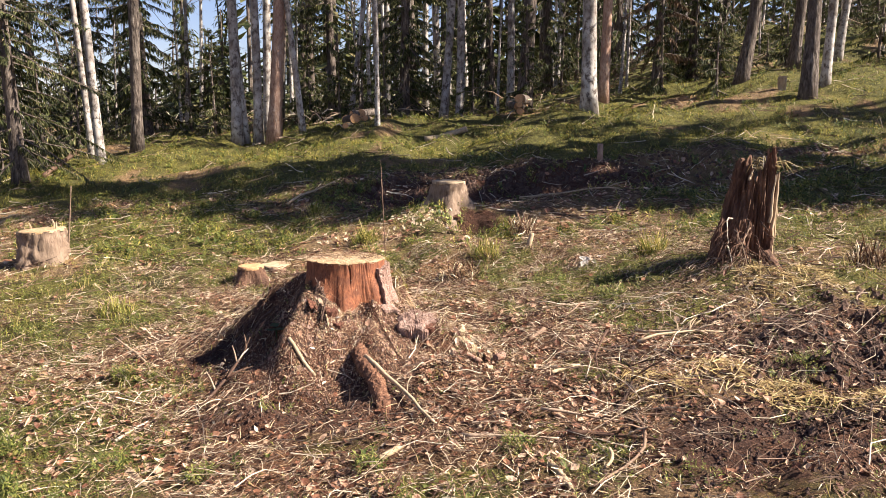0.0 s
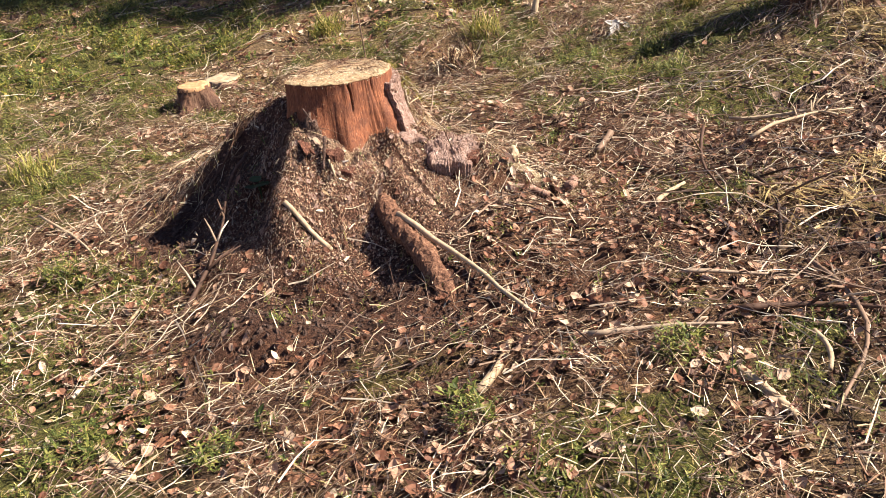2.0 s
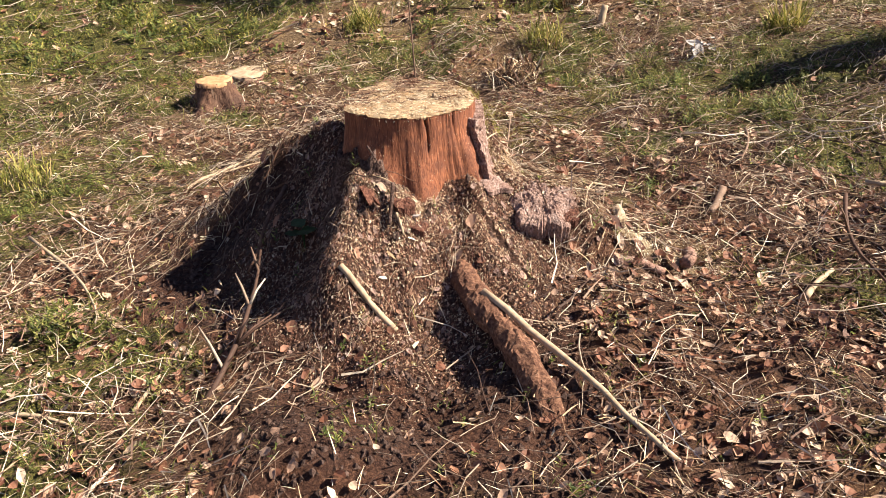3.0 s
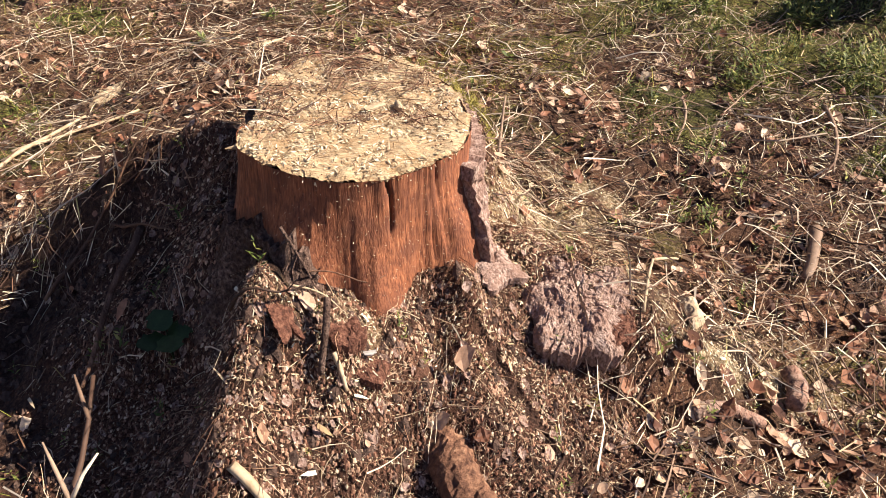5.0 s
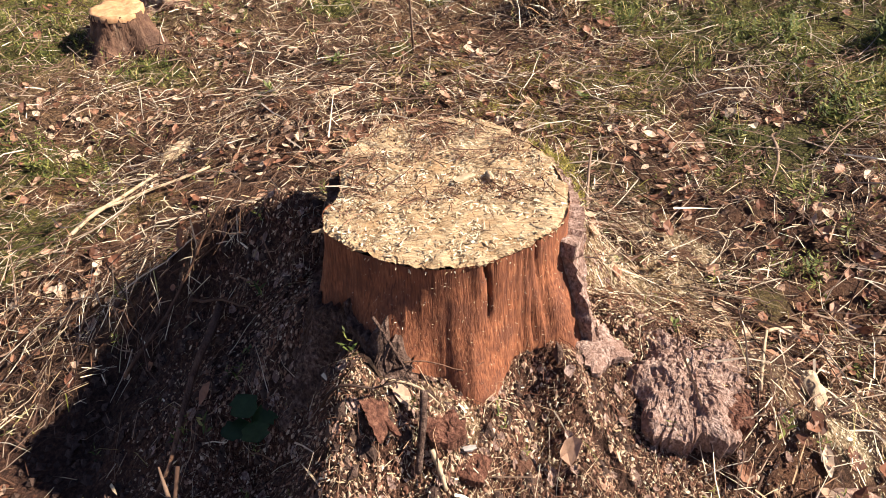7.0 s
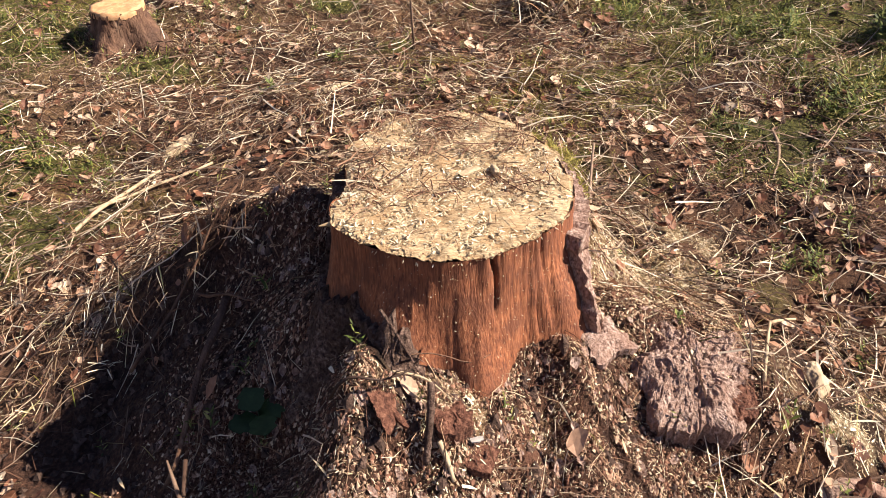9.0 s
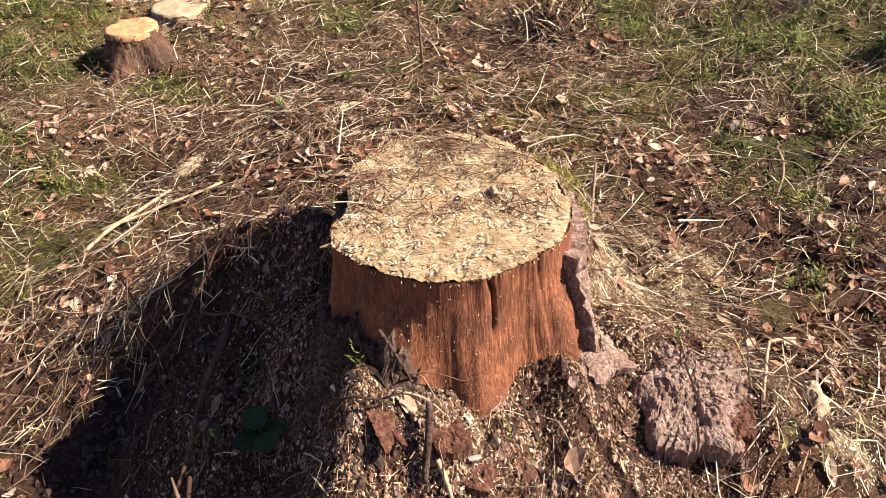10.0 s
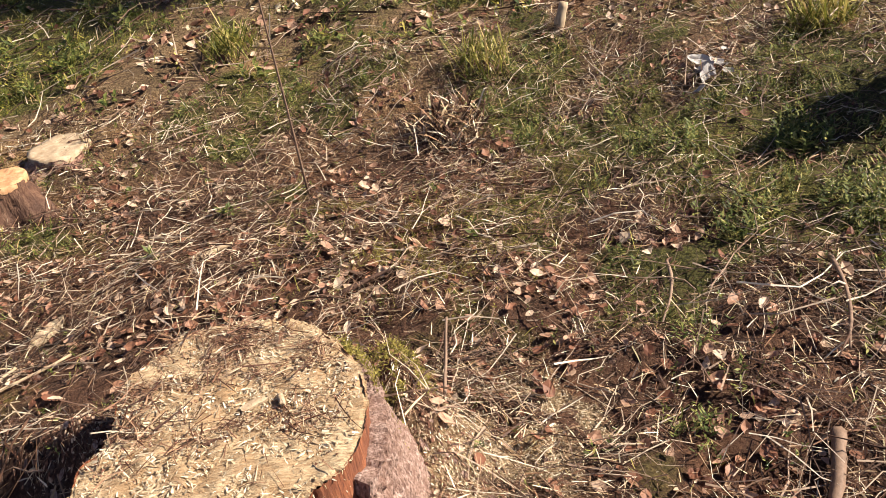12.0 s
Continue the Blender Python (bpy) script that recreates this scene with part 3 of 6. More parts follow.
        Zb = FOOT + H * (z1 - tip * vnoise(A * 2, A * 0, 0.3, seed) - 0.6 * tip * vnoise(A * 2, A * 0 + 4, 0.06, seed) - FOOT)
        tt = np.clip(Zb / TOP, 0, 1)
        plates = 0.008 * np.round(vnoise(A * 0.25, Zb * 0.6, 0.018, seed + 1) * 4) / 4 + 0.008 * np.round(vnoise(A * 0.25, Zb * 0.7, 0.009, seed + 2) * 3) / 3 + 0.005 * vnoise(A * 0.25, Zb, 0.004, seed + 3)
        out = []
        for off in ((0.018 if a1 < 4 else 0.008), 0.001):
            R = stump_r(A2, tt) + off + (plates if off > 0.005 else 0)
            out.append(np.stack([R * np.cos(A2), R * np.sin(A2), Zb], -1).reshape(-1, 3))
        m = nu
        i, j = np.meshgrid(np.arange(nh - 1), np.arange(nu - 1), indexing="ij")
        quad = np.stack([i * m + j, i * m + j + 1, (i + 1) * m + j + 1, (i + 1) * m + j], -1).reshape(-1, 4)
        o = nh * m
        rim = []
        for a, b in [(r * m, (r + 1) * m) for r in range(nh - 1)] + [((r + 1) * m + nu - 1, r * m + nu - 1) for r in range(nh - 1)] + [((nh - 1) * m + c, (nh - 1) * m + c + 1) for c in range(nu - 1)]:
            rim.append((a, b, b + o, a + o))
        # the two shells away from the sun get the bark darkened to look shaded
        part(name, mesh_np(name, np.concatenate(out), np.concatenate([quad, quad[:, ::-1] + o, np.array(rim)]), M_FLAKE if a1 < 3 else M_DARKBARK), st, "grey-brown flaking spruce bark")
    # roots that leave the foot
    def root(pts, radii, name="root", mat=M_BARK, sides=26):
        p = np.array(pts, float)
        t = np.linspace(0, len(p) - 1, 140)
        path = np.stack([np.interp(t, range(len(p)), p[:, c]) for c in range(3)], -1)
        path[:, 0] += 0.010 * np.sin(t * 2.3) + 0.012 * (vnoise(t, t * 0, 0.5, 44) - 0.5)
        path[:, 2] += 0.015 * (vnoise(t, t * 0 + 3, 0.6, 45) - 0.5)
        v, f = tube(path, np.interp(t, range(len(p)), radii) * (1 + 0.25 * (vnoise(t, t * 0 + 9, 0.45, 46) - 0.5)), sides, 0.05, rng)
        v = v + (np.stack([vnoise(v[:, 1], v[:, 2] + v[:, 0] * 2, 0.03, 70 + c) for c in range(3)], -1) - 0.5) * 0.012 + (np.stack([vnoise(v[:, 1], v[:, 0] * 2 + v[:, 2], 0.009, 75 + c) for c in range(3)], -1) - 0.5) * 0.004
        part(name, mesh_np(name, v, f, mat), st, "thick brown root running into the soil" if name == "root" else "")
    root([(0.06, -0.36, 0.09), (0.10, -0.46, 0.0), (0.165, -0.65, -0.03), (0.235, -0.86, -0.075), (0.30, -1.08, -0.14), (0.345, -1.24, -0.22)], (0.044, 0.048, 0.048, 0.046, 0.042, 0.032), mat=M_ROOT)
    root([(0.20, -0.12, 0.16), (0.27, -0.19, 0.09), (0.33, -0.235, 0.05), (0.40, -0.28, -0.06)], (0.07, 0.060, 0.05, 0.03), mat=M_FLAKE)
    return st


big_stump()


def small_stump(name, label, at, r, h, seed, side=M_BARK, cut=M_CUT, tilt=0.0, foot=0.35, flare=1.35, splinters=0, group="far stumps"):
    rng = np.random.default_rng(seed)
    st = thing(name, label, "tree stump", at, group=group)
    n, rows = 60, 18
    ang = np.arange(n) * 2 * np.pi / n
    hs = np.linspace(-foot, h, rows)
    lob = [rng.uniform(0, 2 * np.pi) for _ in range(4)]

    def outline(A):
        return r * (1 + 0.05 * np.cos(2 * A + lob[0]) + 0.03 * np.cos(3 * A + lob[1]))

    def rad(A, I):
        low = np.clip(1 - hs[I] / h, 0, 1.6) ** 1.7
        return outline(A) * (1 + (flare - 1) * low * (0.7 + 0.5 * np.cos(4 * A + lob[2]))) + (vnoise(A * r * 1.2, hs[I], r * 0.12, seed) - 0.5) * r * 0.26

    v, f = lathe(rad, hs, ang)
    v[:, 2] += tilt * v[:, 0] * (v[:, 2] > 0)
    part("bark", mesh_np("bark", v, f, side, True), st)
    k = 8
    A, Fr = np.meshgrid(ang, np.linspace(0, 1, k))
    R = Fr * (outline(A) * 0.99 + 0.004)
    X, Y = R * np.cos(A), R * np.sin(A)
    Z = h + 0.006 + (vnoise(X, Y, r * 0.25, seed + 3) - 0.5) * 0.012 + tilt * X
    skirt = np.stack([X[-1], Y[-1], Z[-1] - 0.03], -1)
    V = np.concatenate([np.stack([X, Y, Z], -1).reshape(-1, 3), skirt])
    i, j = np.meshgrid(np.arange(k), np.arange(n), indexing="ij")
    q = (j + 1) % n
    part("sawn_face", mesh_np("sawn_face", V, np.stack([i * n + j, i * n + q, (i + 1) * n + q, (i + 1) * n + j], -1).reshape(-1, 4), cut, True), st, "pale sawn top")
    for s in range(splinters):
        a = rng.uniform(-0.6, 2.6)
        b = np.array([math.cos(a) * r * 0.85, math.sin(a) * r * 0.85, h - 0.01 + tilt * math.cos(a) * r])
        v, f = tube([b, b + (rng.uniform(-0.01, 0.01), 0, 0.05), b + (rng.uniform(-0.015, 0.015), 0, rng.uniform(0.07, 0.10))], (0.014, 0.010, 0.003), 5)
        part("splinter", mesh_np("splinter", v, f, M_PALE), st)
    return st


def gz(x, y):
    return float(ground_z(x, y, False))


small_stump("tree_stump", "small fresh-cut stump with an orange top in the litter", (-1.69, 7.58, gz(-1.69, 7.58)), 0.105, 0.16, 51, M_ROT, M_ORANGE, 0.0, 0.2, 1.9, group="stumps in the clearing")
small_stump("tree_stump", "low stump cut almost flush with the ground", (-1.55, 7.98, gz(-1.55, 7.98)), 0.14, 0.045, 52, M_BARK, M_PALE, 0.0, 0.15, 1.2, group="stumps in the clearing")
small_stump("tree_stump", "pale grey cut stump with torn splinters on its rim", (-3.98, 8.4, gz(-3.98, 8.4)), 0.215, 0.30, 53, M_GREYWOOD, M_CUT, 0.06, 0.3, 1.25, 3, group="stumps in the clearing")
small_stump("tree_stump", "cut stump above a dark hollow, with pale top", (0.12, 9.78, gz(0.12, 9.78)), 0.19, 0.31, 54, M_GREYWOOD, M_PALE, -0.03, 0.4, 1.55, group="stumps in the clearing")


def rotten_stump(at):
    """A tall rotten stump: a broad leaning slab, a column with split edges, a dark hollow between, shredded roots at the foot."""
    rng = np.random.default_rng(8)
    st = thing("rotten_stump", "tall hollow rotten stump with a broken ragged top", "tree stump", at)
    # angles, height, centre, shift at the top, radius at top and foot, thickness
    for a0, a1, h, cx, cy, topx, r1, r0, thick, seed in ((2.3, 4.75, 0.80, -0.03, 0.02, 0.10, 0.115, 0.215, 0.05, 61), (3.6, 6.9, 0.80, 0.10, -0.04, 0.02, 0.080, 0.105, 0.05, 62), (0.4, 2.5, 0.70, 0.0, 0.04, 0.06, 0.14, 0.20, 0.05, 64)):
        n, m = 44, 40
        A, H = np.meshgrid(np.linspace(a0, a1, n), np.linspace(0, 1, m))
        mid = (a0 + a1) / 2
        top = h * (1.0 - 0.30 * (np.abs(A - mid) / (a1 - a0) * 2) ** 2 + 0.14 * (vnoise(A * 1.6, A * 0 + seed, 0.4, seed) - 0.5) + 0.10 * (vnoise(A * 1.6, A * 0 + seed, 0.09, seed) - 0.5))
        Z = -0.25 + H * (top + 0.25)
        t = np.clip(Z / h, -0.3, 1)
        shape = r1 + (r0 - r1) * (1 - t) ** 1.5 + (vnoise(A * 2, Z * 0.4, 0.12, seed) - 0.5) * 0.035 + (vnoise(A * 1.2, Z * 0.2, 0.03, seed) - 0.5) * 0.026 + (vnoise(A * 0.4, Z, 0.025, seed + 9) - 0.5) * 0.018
        layers = []
        for off in (0.0, -thick):
            R = shape + off * (1.1 - 0.55 * H)
            layers.append(np.stack([cx + R * np.cos(A) + topx * t, cy + R * np.sin(A), Z], -1).reshape(-1, 3))
        i, j = np.meshgrid(np.arange(m - 1), np.arange(n - 1), indexing="ij")
        quad = np.stack([i * n + j, i * n + j + 1, (i + 1) * n + j + 1, (i + 1) * n + j], -1).reshape(-1, 4)
        o = n * m
        rim = [(r * n, (r + 1) * n, (r + 1) * n + o, r * n + o) for r in range(m - 1)] + [((r + 1) * n - 1, (r + 2) * n - 1, (r + 2) * n - 1 + o, (r + 1) * n - 1 + o) for r in range(m - 1)] + [((m - 1) * n + c, (m - 1) * n + c + 1, (m - 1) * n + c + 1 + o, (m - 1) * n + c + o) for c in range(n - 1)]
        part("shard", mesh_np("shard", np.concatenate(layers), np.concatenate([quad, quad[:, ::-1] + o, np.array(rim)]), M_ROT), st)
    for s in range(44):
        a = rng.uniform(3.5, 5.2)
        b = np.array([math.cos(a) * 0.21 - 0.02, math.sin(a) * 0.21, rng.uniform(0.08, 0.34)])
        e = b + (math.cos(a) * rng.uniform(0.0, 0.18) + rng.normal(0, 0.12), math.sin(a) * rng.uniform(0.05, 0.25), -rng.uniform(0.05, 0.36))
        t = np.linspace(0, 1, 7)[:, None]
        way = b + (e - b) * t + np.sin(t * np.pi) * (rng.normal(0, 0.03, 3) + (0, -0.04, 0.05)) + rng.normal(0, 0.004, (7, 3))
        v, f = tube(way, np.linspace(0.006, 0.0015, 7), 4)
        part("root_shred", mesh_np("root_shred", v, f, M_TWIG if s % 3 == 0 else M_ROT), st)
    for x, y, z0, z1, r in ((0.185, -0.10, 0.18, 0.68, 0.018), (0.20, -0.03, 0.25, 0.66, 0.014), (0.15, -0.13, 0.30, 0.66, 0.012), (0.20, -0.07, 0.05, 0.40, 0.011), (-0.02, -0.13, 0.62, 0.70, 0.010)):
        h = np.linspace(0, 1, 8)
        path = np.stack([x + 0.03 * h + rng.normal(0, 0.003, 8), y + rng.normal(0, 0.003, 8), z0 + (z1 - z0) * h], -1)
        v, f = tube(path, r * (1 - 0.75 * h ** 2), 6, 0.12, rng)
        part("splinter", mesh_np("splinter", v, f, M_PALE), st, "tan split edge of the broken wood")
    for s in range(26):  # dry grass caught on the broken top
        b = np.array([rng.uniform(0.06, 0.26), rng.uniform(-0.10, 0.05), rng.uniform(0.66, 0.78)])
        d = np.array([rng.normal(0, 0.09), rng.uniform(-0.12, 0.02), 0])
        v, f = tube([b, b + d * 0.5 + (0, 0, 0.02), b + d + (0, 0, -rng.uniform(0.0, 0.08))], (0.004, 0.003, 0.001), 3)
        part("straw_wisp", mesh_np("straw_wisp", v, f, M_DRYGRASS), st)
    v, f = tube([(0.12, -0.15, 0.06), (0.15, -0.34, -0.04), (0.2, -0.44, -0.14)], (0.05, 0.04, 0.02), 10, 0.12, rng)
    part("root", mesh_np("root", v, f, M_ROT), st)


rotten_stump((2.36, 6.56, gz(2.36, 6.56) - 0.02))

# ---- trees ----
def trunk_path(h, lean, bend, rng, n=14):
    t = np.linspace(0, 1, n)
    x = lean[0] * t * h + bend * np.sin(t * 3.1 + rng.uniform(0, 3)) * h * 0.02
    y = lean[1] * t * h + bend * np.sin(t * 2.7 + rng.uniform(0, 3)) * h * 0.02
    x, y = x - x[0], y - y[0]
    return np.stack([x, y, -0.4 + t * (h + 0.4)], -1)


def trunk_mesh(h, r, lean, bend, mat, rng, sides=11):
    p = trunk_path(h, lean, bend, rng, 18)
    z = np.clip(p[:, 2], 0, None)
    rr = r * np.clip(1 - z / h, 0, 1) ** 0.75 * (1 + 0.55 * np.exp(-z / (r * 2.2))) + 0.008
    v, f = tube(p, rr, sides, 0.05, rng)
    return p, mesh_np("trunk", v, f, mat, True)


def limb(base, az, length, rise, droop, r, rng, sides=3, n=3):
    t = np.linspace(0, 1, n)
    out = t * length
    pts = np.stack([np.cos(az) * out, np.sin(az) * out, rise * out - droop * (t ** 2) * length], -1) + base
    pts[1:, :2] += rng.uniform(-0.03, 0.03, (n - 1, 2)) * length
    return pts, tube(pts, r * (1 - 0.9 * t), sides, cap=False)


def sprays(pts, rng, size, count, hang=0.25):
    """Needle-bearing side twigs along a limb: narrow pointed blades in two crossed planes."""
    vs = []
    for s in range(count):
        t = rng.uniform(0.12, 1.0)
        k = t * (len(pts) - 1)
        i = min(int(k), len(pts) - 2)
        b = pts[i] + (pts[i + 1] - pts[i]) * (k - i)
        d = pts[i + 1] - pts[i]
        d = d / (np.linalg.norm(d) + 1e-9)
        side = np.cross(d, (0, 0, 1.0)) * rng.choice((-1, 1))
        w = d * rng.uniform(0.3, 1.0) + side * rng.uniform(0.3, 1.0) + np.array([0, 0, rng.uniform(-hang * 2, 0.25)])
        w /= np.linalg.norm(w)
        L = size * rng.uniform(0.5, 1.2) * (1.15 - 0.6 * t)
        wide = np.cross(w, (0, 0, 1.0))
        wide = wide / (np.linalg.norm(wide) + 1e-9) * L * 0.13
        up = np.cross(wide, w) * 0.9
        m = b + w * L * 0.45 + np.array([0, 0, -0.04 * L])
        e = b + w * L + np.array([0, 0, -0.38 * L])
        q = wide if rng.uniform() < 0.6 else up
        vs.append(np.array([b, m + q, e, m - q]))
    v = np.concatenate(vs)
    return v, np.arange(len(v)).reshape(-1, 4)


def spruce(name, label, at, h, r, seed, low=1.0, spread=1.6, mat=M_PINE, needles=M_NEEDLE, lean=(0, 0), dense=1.0, fat=1.0, group="spruces"):
    rng = np.random.default_rng(seed)
    tr = thing(name, label, "tree", at, group=group)
    p, me = trunk_mesh(h, r, lean, 0.5, mat, rng)
    part("trunk", me, tr)
    wood, leaf = [], []
    z = low
    while z < h * 0.98:
        t = z / h
        L = spread * (1 - t) ** 0.8 * rng.uniform(0.75, 1.15) + 0.15
        base = np.array([np.interp(z, p[:, 2], p[:, 0]), np.interp(z, p[:, 2], p[:, 1]), z])
        for q in range(int(2 + rng.integers(0, 2)) if z < 5.5 else 4):
            pts, tb = limb(base + (0, 0, rng.uniform(-0.1, 0.1)), rng.uniform(0, 2 * np.pi), L * rng.uniform(0.45, 1.1), rng.uniform(-0.15, 0.25) - 0.35 * (1 - t) + 0.4 * t, rng.uniform(0.1, 0.45) * (1 - t), 0.012 + r * 0.10 * (1 - t), rng)
            wood.append(tb)
            leaf.append(sprays(pts, rng, fat * (0.10 + 0.05 * L if z < 5.5 else 0.36 + 0.16 * L), max(5, int((26 + 56 * L if z < 5.5 else 5 + 6 * L) * dense)), 0.9))
        z += rng.uniform(0.10, 0.28) if z < 5.5 else rng.uniform(0.28, 0.48) * (1 + 0.02 * h)
    part("branchwork", mesh_np("branchwork", *join(wood), mat), tr, kind="stuff")
    part("crown", mesh_np("crown", *join(leaf), needles), tr, kind="stuff")
    return tr


def birch(name, label, at, h, r, seed, lean=(0, 0), mat=M_BIRCH, first=0.35, bend=1.0, group="birches"):
    rng = np.random.default_rng(seed)
    tr = thing(name, label, "tree", at, group=group)
    p, me = trunk_mesh(h, r, lean, bend, mat, rng)
    part("trunk", me, tr)
    wood, leaf = [], []
    for s in range(26):
        z = h * rng.uniform(first, 0.97)
        base = np.array([np.interp(z, p[:, 2], p[:, 0]), np.interp(z, p[:, 2], p[:, 1]), z])
        L = (h - z) * rng.uniform(0.3, 0.6) + 0.5
        pts, tb = limb(base, rng.uniform(0, 2 * np.pi), L, 0.9, 0.35, r * 0.28, rng, 3, 6)
        wood.append(tb)
        for q in range(3):
            i = rng.integers(1, 5)
            tip, tb2 = limb(pts[i], rng.uniform(0, 2 * np.pi), L * rng.uniform(0.25, 0.55), 0.3, 0.5, r * 0.09, rng, 3, 3)
            wood.append(tb2)
            leaf.append(sprays(tip, rng, 0.16, 5, 0.5))
    part("branchwork", mesh_np("branchwork", *join(wood), M_PINE), tr, kind="stuff")
    part("crown", mesh_np("crown", *join(leaf), M_DRY), tr, kind="stuff")
    return tr


def plant_tree(kind, x, y, diam, lean, h, seed, **more):
    at = (x, y, gz(x, y))
    if kind == "birch":
        return birch("birch_tree", "slender white-barked birch tree with bare twigs", at, h, diam / 2, seed, (lean, 0), **more)
    if kind == "grey":
        return spruce("conifer_tree", "tall grey-barked conifer with dead lower branches", at, h, diam / 2, seed, low=h * 0.3, spread=1.9, mat=M_PINE, lean=(lean, 0), **more)
    if kind == "red":
        return spruce("conifer_tree", "conifer with reddish sunlit bark and high crown", at, h, diam / 2, seed, low=h * 0.3, spread=1.9, mat=M_RED, lean=(lean, 0), **more)
    return spruce("spruce_tree", "dark green spruce with low drooping branches", at, h, diam / 2, seed, lean=(lean, 0), **more)


FRONT = [  # kind, x, y, diameter, lean, height
    ("birch", -7.45, 17.74, 0.12, 0.02, 14), ("birch", -7.01, 17.13, 0.17, 0.02, 16), ("grey", -6.66, 18.17, 0.23, 0.02, 18),
    ("birch", -4.68, 19.03, 0.23, -0.02, 17), ("birch", -4.50, 19.24, 0.17, 0.0, 15), ("birch", -4.22, 19.17, 0.19, 0.06, 16),
    ("birch", -4.10, 19.60, 0.19, 0.08, 15), ("red", -3.84, 18.92, 0.29, 0.10, 20), ("birch", -3.10, 18.88, 0.13, -0.03, 12),
    ("birch", -2.55, 22.6, 0.14, 0.18, 13), ("birch", -1.62, 24.8, 0.17, 0.07, 15), ("birch", -1.39, 18.07, 0.09, -0.03, 8), ("birch", -1.15, 25.5, 0.15, 0.0, 15),
    ("birch", 0.01, 21.87, 0.20, 0.03, 17), ("birch", 0.46, 21.77, 0.20, 0.07, 17), ("birch", 1.78, 21.7, 0.19, 0.05, 16), ("grey", 2.04, 20.94, 0.34, 0.03, 18),
    ("birch", 3.47, 25.6, 0.16, 0.12, 14), ("birch", 3.23, 18.3, 0.31, 0.04, 18), ("red", 3.78, 19.56, 0.22, 0.05, 16),
    ("grey", 7.43, 23.04, 0.22, 0.18, 11), ("grey", 6.74, 19.07, 0.26, 0.18, 11), ("grey", 8.02, 19.29, 0.23, 0.12, 11), ("grey", 7.24, 16.62, 0.27, 0.05, 11),
    ("birch", 7.94, 17.48, 0.18, 0.08, 11), ("birch", 9.85, 21.06, 0.19, 0.16, 11),
]
for i, (kind, x, y, d, lean, h) in enumerate(FRONT):
    plant_tree(kind, x, y, d, lean, h, 100 + i, **({"dense": 0.35} if kind != "birch" else {}))
GREEN = [(-7.75, 15.3, 0.24, 13), (-8.9, 16.6, 0.24, 13), (-10.2, 19.5, 0.28, 15), (-7.6, 21.5, 0.26, 14), (-3.2, 24.6, 0.26, 15), (1.4, 23.0, 0.2, 11), (5.4, 25.5, 0.28, 15), (6.4, 21.5, 0.22, 12)]
kinds = [plant_tree("spruce", x, y, d, 0.0, h, 200 + i, low=0.5, spread=2.2 if i < 2 else 1.6, dense=1.35 if i < 2 else 1.0, fat=0.6 if i < 2 else 1.0) for i, (x, y, d, h) in enumerate(GREEN)]
thick = [plant_tree("spruce", x, y, 0.3, 0.0, 15, 270 + i, low=5.5, spread=2.4, dense=1.6, fat=1.5) for i, (x, y) in enumerate([(11.2, 9.6), (9.6, 12.7)])]
dead = plant_tree("spruce", 5.3, 20.8, 0.2, 0.0, 12, 230, low=0.9, spread=1.3, dense=0.8, needles=M_DRY, group="dead spruces")
tagged(dead, "dead brown spruce hung with dry twigs")
bare = [o for o in scene.objects if o.name.startswith("birch_tree")][:6]
tall = [o for o in scene.objects if o.name.startswith("conifer_tree")][:5]
fr = np.random.default_rng(44)
spots = []
while len(spots) < 74:
    x, y = fr.uniform(-26, 30), fr.uniform(22.5, 52)
    if abs(x) > y * 0.72 or (x < -6 and fr.uniform() < 0.6) or any(math.hypot(x - a, y - b) < 1.15 for a, b in spots):
        continue
    spots.append((x, y))
for i, (x, y) in enumerate(spots):
    source = kinds[2 + i % 6] if i % 5 in (0, 2) else (bare[i % 6] if i % 5 in (1, 3) else tall[i % 5])
    copy_thing(source, pose(x, y, gz(x, y), 0, 0, fr.uniform(0, 360)) @ Matrix.Scale(0.6 if x > 4 and y < 38 else 1.0, 4))
# young spruces under the trees
young = [spruce("young_spruce", "young green spruce growing under the trees", (x, y, gz(x, y)), h, 0.03, 260 + i, low=0.12, spread=0.75, dense=1.1, group="young spruces") for i, (x, y, h) in enumerate([(-8.2, 17.2, 2.2), (-5.6, 20.6, 2.6), (6.1, 18.6, 1.3)])]
for i in range(46):
    x = fr.uniform(-14, 13)
    y = fr.uniform(20.3, 27) if x < 5 else fr.uniform(18.5, 26)
    if x < -8.5:
        y = fr.uniform(15.5, 24)
    copy_thing(young[i % 3], pose(x, y, gz(x, y), 0, 0, fr.uniform(0, 360)))
for i in range(26):  # thin bare saplings among the trunks
    x, y, s = fr.uniform(-12, 12), fr.uniform(20.5, 30), fr.uniform(0.35, 0.6)
    copy_thing(bare[i % 6], pose(x, y, gz(x, y), 0, fr.uniform(-4, 4), fr.uniform(0, 360)) @ Matrix.Scale(s, 4))
for i in range(30):
    x, y = fr.uniform(4, 15), fr.uniform(20.5, 31)
    copy_thing(young[i % 3], pose(x, y, gz(x, y), 0, 0, fr.uniform(0, 360)) @ Matrix.Scale(fr.uniform(0.5, 1.0), 4))
# trees beside the clearing, whose shade falls across it
for i, (x, y) in enumerate([(19.0, 13.6), (13.2, 8.9), (11.8, 11.2)]):
    copy_thing(thick[i % 2], pose(x, y, gz(x, y), 0, 0, 50 * i) @ Matrix.Scale(1.25 if i == 2 else 1.0, 4))
